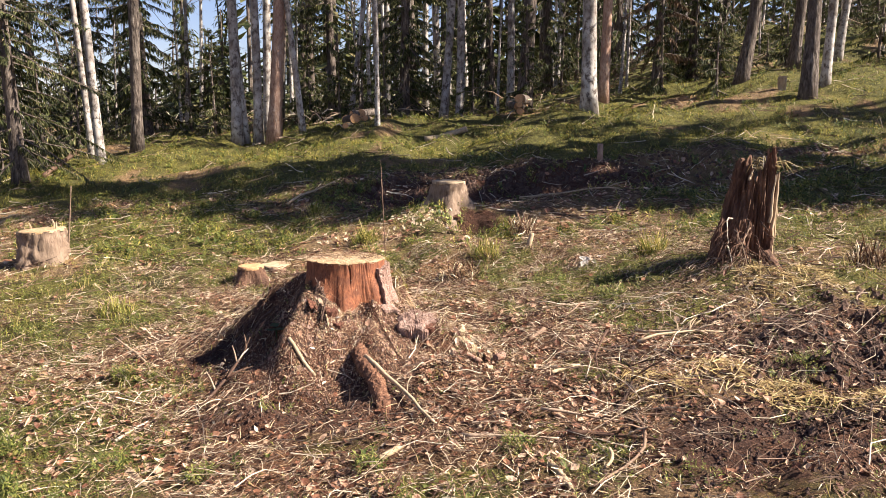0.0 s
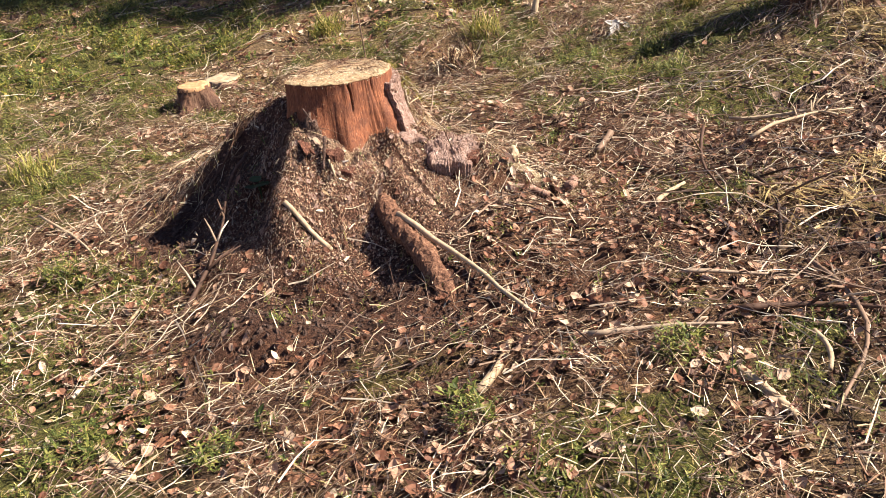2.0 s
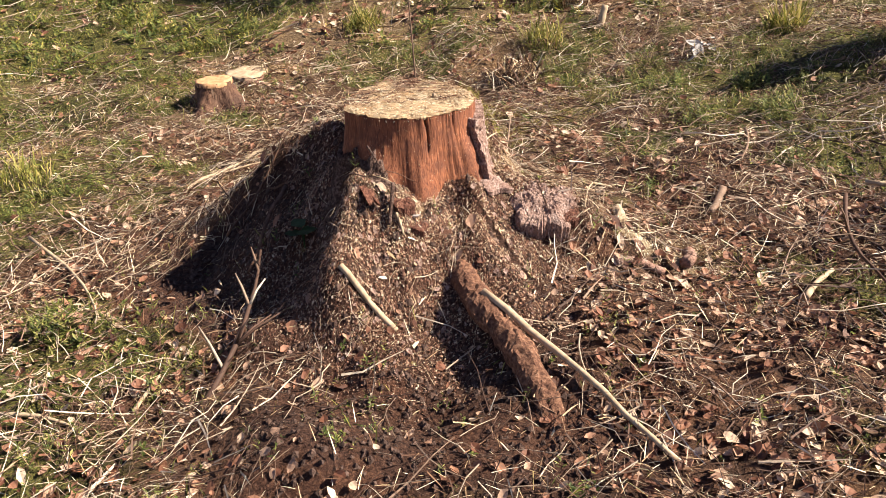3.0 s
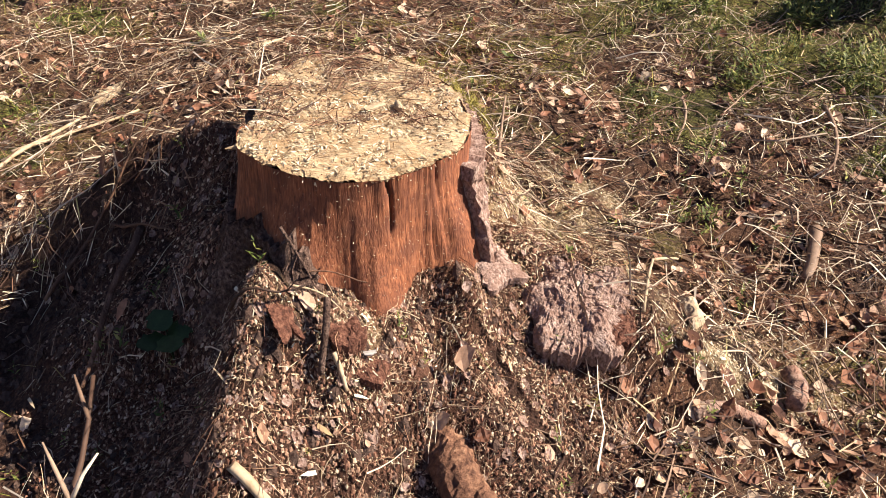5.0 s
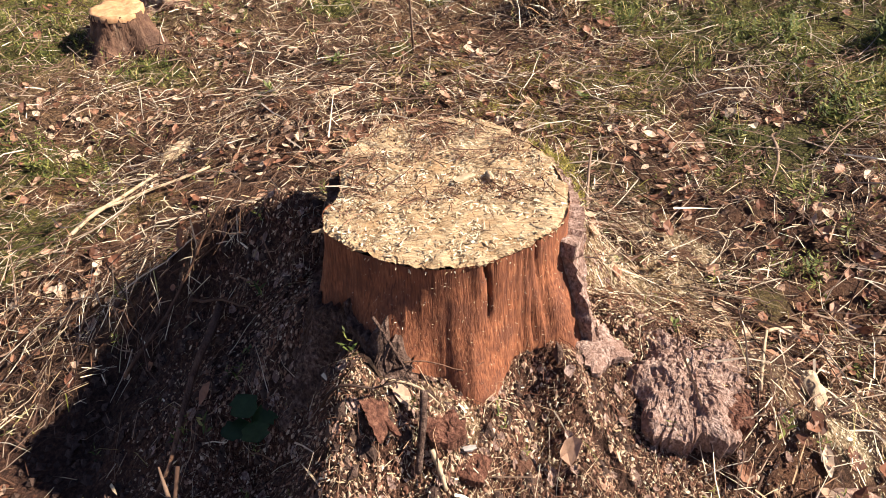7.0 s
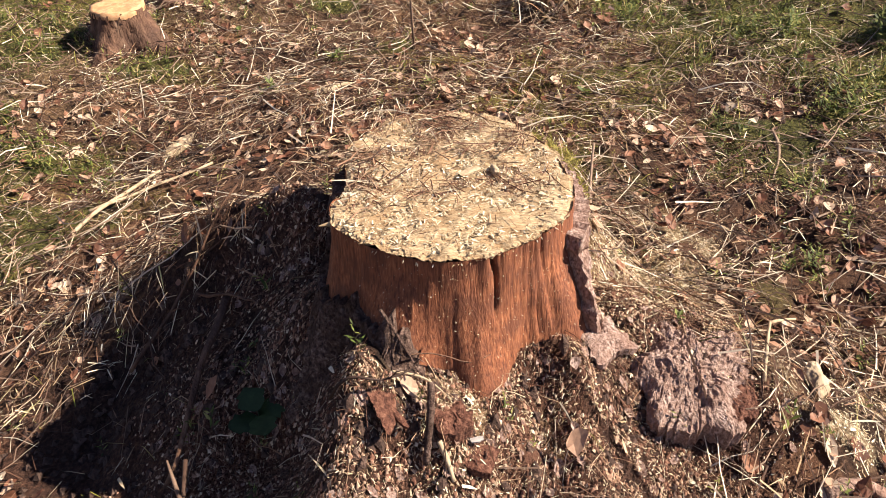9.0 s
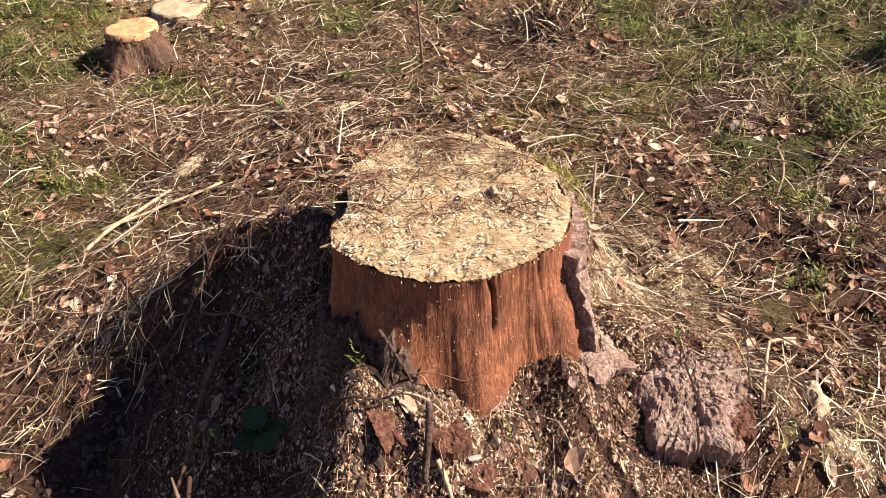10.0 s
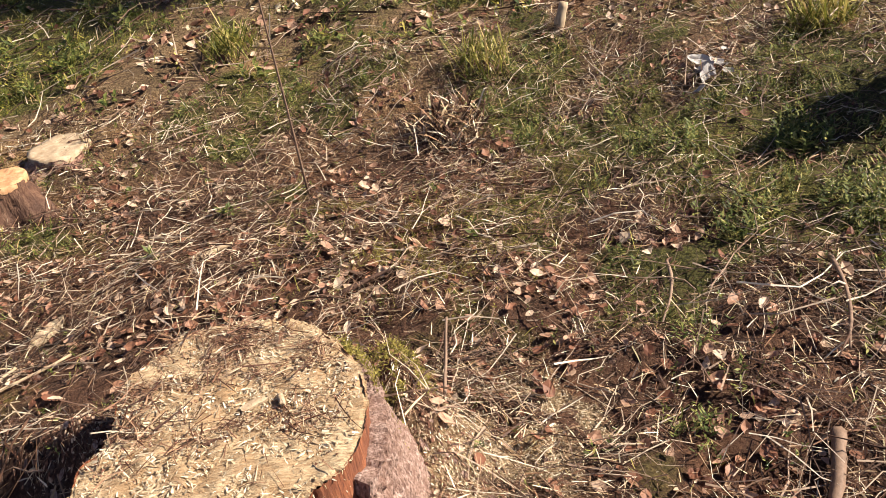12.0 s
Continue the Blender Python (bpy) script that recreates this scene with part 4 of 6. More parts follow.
# the wood goes on to the left of the clearing and behind the walk
for i in range(17):
    a = radians(150 + i * 13)
    d = fr.uniform(11, 20) if a < radians(300) else fr.uniform(22, 30)
    x, y = math.cos(a) * d, 4 + math.sin(a) * d
    copy_thing((kinds + tall + bare)[int(fr.integers(0, 18))], pose(x, y, gz(x, y), 0, 0, fr.uniform(0, 360)))


def far_wood():
    """The dark wood behind, too far and dense to tell its trees apart."""
    g = np.random.default_rng(12)
    trunks, crowns = [], []
    for s in range(230):
        y = g.uniform(46, 75)
        x = g.uniform(-0.75, 0.75) * y
        h, z0 = g.uniform(10, 18) if x > -12 else g.uniform(3, 7.5), gz(x, y)
        trunks.append(tube([(x, y, z0 - 0.3), (x + g.uniform(-0.5, 0.5), y, z0 + h)], (0.16, 0.03), 4, cap=False))
        vs = []
        for q in range(70):
            t = g.uniform(0.03, 1) ** 0.9
            a, L = g.uniform(0, 2 * np.pi), 2.6 * (1 - t) + 0.4
            b = np.array([x, y, z0 + t * h])
            d = np.array([math.cos(a), math.sin(a), -0.35])
            sd = np.array([-math.sin(a), math.cos(a), 0]) * L * 0.12
            vs.append(np.array([b, b + d * L * 0.5 + sd, b + d * L, b + d * L * 0.5 - sd]))
        v = np.concatenate(vs)
        crowns.append((v, np.arange(len(v)).reshape(-1, 4)))
    wood = thing("far_wood", "dense dark spruce wood in the distance", "woodland", kind="stuff")
    part("trunk_mass", mesh_np("trunk_mass", *join(trunks), M_PINE), wood, kind="stuff")
    part("crown_mass", mesh_np("crown_mass", *join(crowns), M_NEEDLE), wood, kind="stuff")


far_wood()

# ---- litter, moss and grass ----
def blade(length, width, arch, curl, n=3):
    """A narrow pointed strip that rises and bends over."""
    t = np.linspace(0, 1, n + 1)
    x = length * (t - arch * 0.25 * t * t)
    z = length * arch * (t - curl * t * t)
    w = width * np.array([0.85, 0.9, 0.12] if n == 2 else 1 - t * 0.9) / 2
    v = np.concatenate([np.stack([x, -w, z], -1), np.stack([x, w, z + width * 0.25], -1)])
    i = np.arange(n)
    return v, np.stack([i, i + 1, i + n + 2, i + n + 1], -1)


def leaf_shape(rng, length=1.0, wide=0.72, cup=0.25, roll=0.2, nu=4, nv=3):
    u = np.linspace(0, 1, nu)
    v = np.linspace(-1, 1, nv)
    U, W = np.meshgrid(u, v, indexing="ij")
    half = wide / 2 * np.sin(np.pi * np.clip(U * 0.93 + 0.05, 0, 1)) ** 0.75 * (1 + rng.uniform(-0.20, 0.20, U.shape))
    X = length * U + rng.uniform(-0.02, 0.02, U.shape)
    Z = cup * (W ** 2) * half + roll * (U - 0.45) ** 2 + rng.uniform(-0.07, 0.07, U.shape) + rng.uniform(-0.2, 0.2) * W * (U - 0.3) * half * 2
    p = np.stack([X - length / 2, W * half, Z], -1).reshape(-1, 3)
    i, j = np.meshgrid(np.arange(nu - 1), np.arange(nv - 1), indexing="ij")
    a = i * nv + j
    return p, np.stack([a, a + nv, a + nv + 1, a + 1], -1).reshape(-1, 4)


def twig_shape(rng, length, r, sides=3, n=5, bend=0.10, forks=0):
    t = np.linspace(0, 1, n)
    k = np.cumsum(rng.normal(0, bend, (n, 2)), 0) * length * 0.5
    p = np.stack([length * (t - 0.5), k[:, 0] - k[:, 0].mean(), np.abs(k[:, 1]) * 0.5], -1)
    pieces = [tube(p, r * (1 - 0.7 * t), sides, cap=False)]
    for q in range(forks):
        i = int(rng.integers(1, n - 1))
        d = np.array([rng.uniform(0.5, 1), rng.choice((-1, 1)) * rng.uniform(0.4, 0.9), rng.uniform(0, 0.5)])
        L = length * rng.uniform(0.15, 0.4)
        e = p[i] + d * L
        pieces.append(tube([p[i], p[i] + d * L * 0.5 + (0, 0, 0.02 * L), e], (r * 0.6, r * 0.45, r * 0.2), sides, cap=False))
    return join(pieces)


def shoot(rng, h, leaf, pairs, lean):
    """An upright mossy shoot: a bent stem set all round with small pointed leaves."""
    vs = []
    for s in range(pairs):
        t = (s + 0.6) / pairs
        b = np.array([lean * t * t * h, 0.15 * lean * t * h, t * h])
        for q in range(2):
            a = s * 2.4 + q * 2.1 + rng.uniform(-0.3, 0.3)
            d = np.array([math.cos(a), math.sin(a), rng.uniform(0.25, 0.8)])
            d /= np.linalg.norm(d)
            L = leaf * (1.1 - 0.55 * t) * rng.uniform(0.8, 1.2)
            sd = np.array([-math.sin(a), math.cos(a), 0]) * L * 0.13
            vs.append(np.array([b - sd * 0.4, b + d * L * 0.5 + sd, b + d * L, b + d * L * 0.5 - sd]))
    v = np.concatenate(vs)
    return v, np.arange(len(v)).reshape(-1, 4)


def herb(rng, h, leaf, count):
    """A small woody herb with oval leaves."""
    vs, fs, n = [], [], 0
    for s in range(count):
        a, t = rng.uniform(0, 2 * np.pi), rng.uniform(0.3, 1.0)
        lv, lf = np.array([(0, 0, 0), (0.5, 0.27, 0.06), (1, 0, -0.05), (0.5, -0.27, 0.06)]), np.array([(0, 3, 2, 1)])
        lv = lv * leaf * rng.uniform(0.7, 1.2)
        c, sn, up = math.cos(a), math.sin(a), rng.uniform(0.0, 0.8)
        x, y, z = lv[:, 0], lv[:, 1], lv[:, 2] + lv[:, 0] * up
        lv = np.stack([x * c - y * sn, x * sn + y * c, z + t * h], -1)
        vs.append(lv)
        fs.append(lf + n)
        n += len(lv)
    return np.concatenate(vs), np.concatenate(fs)


def slope(x, y):
    e = 0.03
    return (ground_z(x + e, y, False) - ground_z(x - e, y, False)) / (2 * e), (ground_z(x, y + e, False) - ground_z(x, y - e, False)) / (2 * e)


def spread(count, x0, x1, y0, y1, rng, weight=None):
    """That many places in a rectangle, thinned by a weight of 0 to 1."""
    xs, ys, tries = [], [], 0
    while sum(map(len, xs)) < count and tries < 40:
        x, y = rng.uniform(x0, x1, count * 2), rng.uniform(y0, y1, count * 2)
        if weight is not None:
            keep = rng.uniform(0, 1, len(x)) < weight(x, y)
            x, y = x[keep], y[keep]
        r = np.hypot(x - STUMP[0], y - STUMP[1])
        keep = r > stump_r(np.arctan2(y - STUMP[1], x - STUMP[0]), 0.5) + 0.004
        xs.append(x[keep])
        ys.append(y[keep])
        tries += 1
    return np.concatenate(xs)[:count], np.concatenate(ys)[:count]


def scatter(temps, x, y, rng, size, tilt=8.0, lift=(0.0, 0.01), base=None, shear=1.0):
    """Verts and faces of many small pieces laid on the ground, each with its own turn, tilt and size."""
    n = len(x)
    pick = rng.integers(0, len(temps), n)
    yaw = rng.uniform(0, 2 * np.pi, n)
    tx, ty = np.radians(np.clip(rng.normal(0, tilt, n), -30, 30)), np.radians(np.clip(rng.normal(0, tilt, n), -30, 30))
    s = rng.uniform(*size, n)
    z = (ground_z(x, y) if base is None else base) + rng.uniform(*lift, n)
    gx_, gy_ = slope(x, y) if base is None else (np.zeros(n), np.zeros(n))
    gx_, gy_ = np.clip(gx_, -0.8, 0.8), np.clip(gy_, -0.8, 0.8)
    vs, fs, off = [], [], 0
    for k, (tv, tf) in enumerate(temps):
        m = np.nonzero(pick == k)[0]
        if not len(m):
            continue
        p = tv[None] * s[m, None, None]
        p = np.stack([p[..., 0], p[..., 1], p[..., 2] + p[..., 0] * np.tan(tx[m])[:, None] + p[..., 1] * np.tan(ty[m])[:, None]], -1)
        c, sn = np.cos(yaw[m])[:, None], np.sin(yaw[m])[:, None]
        dx, dy = p[..., 0] * c - p[..., 1] * sn, p[..., 0] * sn + p[..., 1] * c
        dz = p[..., 2] + shear * (dx * gx_[m][:, None] + dy * gy_[m][:, None])
        vs.append(np.stack([dx + x[m][:, None], dy + y[m][:, None], dz + z[m][:, None]], -1).reshape(-1, 3))
        fs.append((tf[None] + (np.arange(len(m)) * len(tv))[:, None, None]).reshape(-1, tf.shape[1]) + off)
        off += len(m) * len(tv)
    return np.concatenate(vs), np.concatenate(fs)


def stuff(name, label, category, piles, mat, smooth=False):
    return tagged(new(name, mesh_np(name, *join(piles), mat, smooth)), label, category, kind="stuff")


rng = np.random.default_rng(77)
STRAWS = [blade(1.0, rng.uniform(0.022, 0.055), rng.uniform(0.02, 0.34), rng.uniform(0.6, 1.4), 2) for _ in range(10)]
STRAWS = [(v - (0.5, 0, 0), f) for v, f in STRAWS]
LEAVES = [leaf_shape(rng, 1.0, rng.uniform(0.55, 0.90), rng.uniform(-0.3, 0.8), rng.uniform(-0.4, 0.8), 4, 3) for _ in range(18)]
TWIGS = [twig_shape(rng, 1.0, rng.uniform(0.009, 0.021), 3, 4, 0.14, int(rng.integers(0, 2))) for _ in range(14)]
BLADES = [blade(1.0, rng.uniform(0.03, 0.05), rng.uniform(0.8, 2.4), rng.uniform(0.35, 0.75), 2) for _ in range(10)]
SHOOTS = [shoot(rng, 1.0, rng.uniform(0.30, 0.44), 5, rng.uniform(-0.7, 0.7)) for _ in range(10)]
CURLS = [twig_shape(rng, 1.0, rng.uniform(0.006, 0.014), 3, 4, rng.uniform(0.08, 0.30), int(rng.uniform() < 0.3)) for _ in range(24)]
HERBS = [herb(rng, 0.7, rng.uniform(0.38, 0.52), 7) for _ in range(8)]
CHIPS = [(np.array([(-0.5, -0.28, 0), (0.45, -0.35, 0.05), (0.55, 0.25, 0.12), (-0.4, 0.38, 0.02), (0, 0, 0.3)]) * rng.uniform(0.7, 1.3, (5, 3)), np.array([(0, 1, 4, 4), (1, 2, 4, 4), (2, 3, 4, 4), (3, 0, 4, 4)])) for _ in range(6)]
CHIPS = [(np.concatenate([v[:4], v[:4] + (0.02, 0.02, 0.06)]), np.array([(4, 5, 6, 7), (0, 1, 5, 4), (1, 2, 6, 5), (2, 3, 7, 6), (3, 0, 4, 7)])) for v, f in CHIPS]
FIBRES = [blade(1.0, rng.uniform(0.12, 0.30), rng.uniform(0.02, 0.3), rng.uniform(0.6, 1.4), 2) for _ in range(10)]
FIBRES = [(v - (0.5, 0, 0), f) for v, f in FIBRES]
CRUMBS = []
for _ in range(6):
    c = np.array([(1, 0, 0), (0, 1, 0), (-1, 0, 0), (0, -1, 0), (0.1, 0.1, 0.9), (0, 0, -0.4)]) * rng.uniform(0.6, 1.3, (6, 3))
    CRUMBS.append((c, np.array([(0, 1, 4), (1, 2, 4), (2, 3, 4), (3, 0, 4), (1, 0, 5), (2, 1, 5), (3, 2, 5), (0, 3, 5)])))

NEAR = (-3.0, 2.8, 2.7, 8.3)
LEFT, RIGHT = (-6.5, -3.0, 4.0, 8.3), (2.8, 6.0, 3.6, 8.3)
MID = (-7.5, 7.5, 8.3, 13.0)
FAR_ = (-12.0, 12.0, 13.0, 21.0)
DEEP = (-16.0, 18.0, 21.0, 34.0)


def w_litter(x, y):
    return np.clip(1.05 - 0.55 * zone_green(x, y) - 1.0 * zone_soil_shade(x, y), 0.04, 1) * np.clip(1.9 * vnoise(x, y, 0.17, 71) - 0.10 + 0.6 * (vnoise(x, y, 0.05, 75) - 0.5), 0.18, 1)


def w_long(x, y):
    return w_litter(x, y) * (1 - 0.95 * zone_fine(x, y))


def w_leaf(x, y):
    return np.clip(1.0 - 0.6 * zone_green(x, y) - 1.1 * zone_soil_shade(x, y) - 0.9 * zone_fine(x, y) - 0.52 * np.clip((y - 5.0) / 1.0, 0, 1), 0.05, 1) * np.clip(vnoise(x, y, 0.22, 72) * 1.6 - 0.25, 0.10, 1)


def w_green(x, y):
    return np.clip(zone_green(x, y) * 1.3 - 0.1, 0.0, 1) * np.clip(vnoise(x, y, 0.22, 73) * 2.2 - 0.6, 0.03, 1) * np.clip(vnoise(x, y, 0.08, 74) * 2.4 - 0.6, 0.05, 1) + 0.012


def w_soil_shade(x, y):
    return zone_soil_shade(x, y) + 0.05


def w_dust(x, y):
    return np.clip(zone_dust(x, y) * 1.4 - 0.15, 0, 1) + 0.004


stuff("straw_litter", "dry grass stalks and needles strewn over the ground", "litter",
      [scatter(STRAWS, *spread(76000, *NEAR, rng, w_long), rng, (0.012, 0.075), 19, (0.0, 0.040)), scatter(STRAWS, *spread(13000, *LEFT, rng, w_litter), rng, (0.025, 0.10), 14, (0.0, 0.024)), scatter(STRAWS, *spread(13000, *RIGHT, rng, w_litter), rng, (0.025, 0.10), 14, (0.0, 0.024)), scatter(STRAWS, *spread(22000, *MID, rng, w_litter), rng, (0.03, 0.11), 14, (0.0, 0.03)), scatter(STRAWS, *spread(11000, *FAR_, rng), rng, (0.04, 0.12), 16, (0.0, 0.05))], M_STRAW)
stuff("fallen_leaves", "brown curled leaves lying thickly over the clearing", "leaves",
      [scatter(LEAVES, *spread(10500, *NEAR, rng, w_leaf), rng, (0.012, 0.044), 22, (0.0, 0.028)), scatter(LEAVES, *spread(2500, *LEFT, rng, w_leaf), rng, (0.015, 0.045), 18, (0.0, 0.02)), scatter(LEAVES, *spread(2200, *RIGHT, rng, w_leaf), rng, (0.02, 0.06), 18, (0.0, 0.02)), scatter(LEAVES, *spread(3800, *MID, rng, w_leaf), rng, (0.035, 0.075), 16, (0.0, 0.02))], M_LEAF)
stuff("curled_stems", "thin curled stems and twigs woven through the litter", "twigs",
      [scatter(CURLS, *spread(9000, *NEAR, rng, w_long), rng, (0.05, 0.24), 12, (0.006, 0.040)), scatter(CURLS, *spread(2200, *MID, rng, w_litter), rng, (0.12, 0.4), 10, (0.006, 0.04))], M_TWIG)
stuff("twig_litter", "thin broken twigs scattered over the clearing", "twigs",
      [scatter(TWIGS, *spread(4200, *NEAR, rng, w_long), rng, (0.05, 0.20), 9, (0.003, 0.025)), scatter(TWIGS, *spread(900, *LEFT, rng), rng, (0.08, 0.35), 9, (0.0, 0.03)), scatter(TWIGS, *spread(1200, *RIGHT, rng), rng, (0.08, 0.35), 9, (0.0, 0.03)), scatter(TWIGS, *spread(2200, *MID, rng), rng, (0.10, 0.4), 9, (0.0, 0.04)), scatter(TWIGS, *spread(900, *FAR_, rng), rng, (0.15, 0.6), 9, (0.0, 0.06)), scatter(TWIGS, *spread(1500, *DEEP, rng), rng, (0.3, 1.2), 25, (0.0, 0.25))], M_TWIG)
stuff("grass", "green grass blades in patches", "grass",
      [scatter(BLADES, *spread(6500, *NEAR, rng, w_green), rng, (0.025, 0.075), 16, (-0.005, 0.004), shear=0.3), scatter(BLADES, *spread(3500, *LEFT, rng, w_green), rng, (0.04, 0.10), 14, (-0.005, 0.0)), scatter(BLADES, *spread(3500, *RIGHT, rng, w_green), rng, (0.04, 0.10), 14, (-0.005, 0.0)), scatter(BLADES, *spread(14000, *MID, rng, w_green), rng, (0.04, 0.11), 16, (-0.01, 0.0), shear=0.3)], M_GRASS)
stuff("sunny_moss", "yellow-green moss and bilberry carpet on the rise", "moss",
      [scatter(BLADES, *spread(12000, *MID, rng, w_green), rng, (0.03, 0.08), 18, (-0.01, 0.0), shear=0.3), scatter(BLADES, *spread(30000, *FAR_, rng, w_green), rng, (0.05, 0.13), 18, (-0.02, 0.0), shear=0.3), scatter(SHOOTS, *spread(5000, -9, 9, 8.3, 17, rng, w_green), rng, (0.06, 0.15), 20, (-0.01, 0.0), shear=0.3)], M_GLOWMOSS)
stuff("moss", "feathery green moss shoots in patches", "moss",
      [scatter(SHOOTS, *spread(9000, *NEAR, rng, w_green), rng, (0.022, 0.070), 24, (-0.006, 0.004), shear=0.3), scatter(SHOOTS, *spread(1200, *LEFT, rng, w_green), rng, (0.03, 0.08), 22, (-0.006, 0.004)), scatter(SHOOTS, *spread(1500, *RIGHT, rng, w_green), rng, (0.03, 0.08), 22, (-0.006, 0.004)), scatter(SHOOTS, *spread(3800, *MID, rng, w_green), rng, (0.06, 0.12), 22, (-0.01, 0.0), shear=0.3)], M_MOSS)
stuff("low_herbs", "low leafy herbs and berry plants", "herbs",
      [scatter(HERBS, *spread(1900, *NEAR, rng, w_green), rng, (0.02, 0.05), 14, (-0.004, 0.004)), scatter(HERBS, *spread(3500, *MID, rng, w_green), rng, (0.06, 0.12), 12, (-0.01, 0.0)), scatter(HERBS, *spread(6000, *FAR_, rng, w_green), rng, (0.06, 0.13), 12, (-0.02, 0.0)), scatter(HERBS, *spread(2200, *DEEP, rng), rng, (0.10, 0.26), 14, (-0.02, 0.0))], M_HERB)
stuff("wood_chips", "pale sawdust and wood chips round the stump", "wood chips",
      [scatter(FIBRES, *spread(18000, -1.3, 0.7, 4.2, 6.4, rng, w_dust), rng, (0.002, 0.009), 25, (0.001, 0.012)), scatter(FIBRES, *spread(6000, -1.0, 0.4, 4.5, 5.9, rng, zone_fine), rng, (0.0012, 0.0040), 25, (0.001, 0.010)), scatter(FIBRES, *spread(1500, *NEAR, rng), rng, (0.008, 0.03), 20, (0.002, 0.018)), scatter(CHIPS, *spread(600, -1.2, 0.3, 8.7, 9.9, rng, w_dust), rng, (0.012, 0.035), 25, (0.0, 0.02))], M_CHIP)
stuff("soil_crumbs", "dark loose crumbs of soil", "soil",
      [scatter(CRUMBS, *spread(9000, *NEAR, rng, w_soil_shade), rng, (0.004, 0.016), 15, (-0.002, 0.006)), scatter(CRUMBS, *spread(1500, 1.6, 5.5, 3.6, 6.0, rng, w_soil_shade), rng, (0.012, 0.045), 15, (-0.005, 0.01)), scatter(CRUMBS, *spread(2500, -5, 6.5, 10.4, 12.6, rng, w_soil_shade), rng, (0.012, 0.05), 15, (-0.005, 0.01))], M_MUD)

stuff("duff_needles", "reddish needles and wood fibres heaped round the stump", "duff",
      [scatter(STRAWS, *spread(36000, -1.5, 0.6, 4.2, 6.1, rng, zone_fine), rng, (0.004, 0.020), 26, (0.0, 0.010)), scatter(CURLS, *spread(900, -1.5, 0.6, 4.2, 6.1, rng, zone_fine), rng, (0.03, 0.10), 16, (0.002, 0.014)), scatter(STRAWS, *spread(26000, -2.4, 2.0, 5.2, 8.0, rng, w_long), rng, (0.012, 0.05), 18, (0.0, 0.026))], M_DUFF)
stuff("duff_crumbs", "reddish crumbs of bark and rotted wood round the stump", "duff",
      [scatter(CRUMBS, *spread(20000, -1.5, 0.6, 4.2, 6.1, rng, zone_fine), rng, (0.0014, 0.0052), 15, (0.0, 0.008))], M_CRUMB)
stuff("bark_bits", "thin flakes of brown bark lying on the duff", "bark", [scatter(LEAVES, *spread(420, -1.2, 0.5, 4.3, 5.8, rng, zone_fine), rng, (0.007, 0.024), 14, (0.002, 0.010))], M_FLAKE)

# the floor before and beside the walk's start
BACK = (-8.0, 8.0, -5.0, 2.7)
stuff("trodden_litter", "thin dry litter where the walk begins", "litter", [scatter(STRAWS, *spread(9000, *BACK, rng), rng, (0.05, 0.2), 10, (0.0, 0.02)), scatter(TWIGS, *spread(900, *BACK, rng), rng, (0.1, 0.4), 9, (0.0, 0.02))], M_STRAW)
stuff("trodden_leaves", "brown leaves where the walk begins", "leaves", [scatter(LEAVES, *spread(4000, *BACK, rng), rng, (0.02, 0.06), 14, (0.0, 0.02))], M_LEAF)

# debris on the sawn top
a, rel = rng.uniform(0, 2 * np.pi, 9000), np.sqrt(rng.uniform(0, 1, 9000))
r = rel * stump_r(a, 1.0)
tx_, ty_ = STUMP[0] + r * np.cos(a), STUMP[1] + r * np.sin(a)


def top_z(x, y):
    return TOP + 0.012 - 0.016 / (1 + np.exp(-(y - STUMP[1] + 0.05) / 0.006)) - 0.02 * (x - STUMP[0])


heap = np.clip(0.35 + 1.2 * (ty_ - STUMP[1]) / 0.23 + 0.6 * vnoise(tx_, ty_, 0.06, 81), 0, 1)
low = (rng.uniform(0, 1, 9000) < np.clip(vnoise(tx_, ty_, 0.03, 82) * 3.0 - 0.7, 0.10, 1)) & (rel < 0.97)
stuff("sawdust_on_stump", "crumbs of pale sawdust lying on the sawn face", "wood chips", [scatter(FIBRES, tx_[low], ty_[low], rng, (0.002, 0.013), 18, (0.0, 0.006), top_z(tx_[low], ty_[low]))], M_CHIP)
sel = (rng.uniform(0, 1, 9000) < (0.75 * heap + 0.05) * np.clip(vnoise(tx_, ty_, 0.045, 83) * 2.4 - 0.7, 0.05, 1)) & (rel < 0.95)
stuff("needles_on_stump", "brown needles and bark crumbs lying on the sawn face", "litter", [scatter(STRAWS, tx_[sel], ty_[sel], rng, (0.008, 0.05), 6, (0.002, 0.010), top_z(tx_[sel], ty_[sel])), scatter(TWIGS, tx_[sel][:90], ty_[sel][:90], rng, (0.03, 0.10), 6, (0.005, 0.014), top_z(tx_[sel][:90], ty_[sel][:90]))], M_DUFF)
half = (rng.uniform(0, 1, 9000) < (0.05 + 0.30 * heap) * np.clip(vnoise(tx_, ty_, 0.05, 84) * 3 - 1.2, 0.02, 1) + 0.5 * np.exp(-((tx_ - STUMP[0] + 0.17) / 0.05) ** 2) * heap) & (rel < 0.96)
stuff("bark_crumbs_on_stump", "dark bark crumbs lying on the sawn face", "bark", [scatter(CRUMBS, tx_[half], ty_[half], rng, (0.0010, 0.0032), 10, (0.0, 0.003), top_z(tx_[half], ty_[half]))], M_CRUMB)
# sawdust caught on the bared wood
da, dz = rng.uniform(3.95, 5.55, 700), rng.uniform(0.16, TOP - 0.01, 700)
dr = stump_r(da, dz / TOP) + 0.002
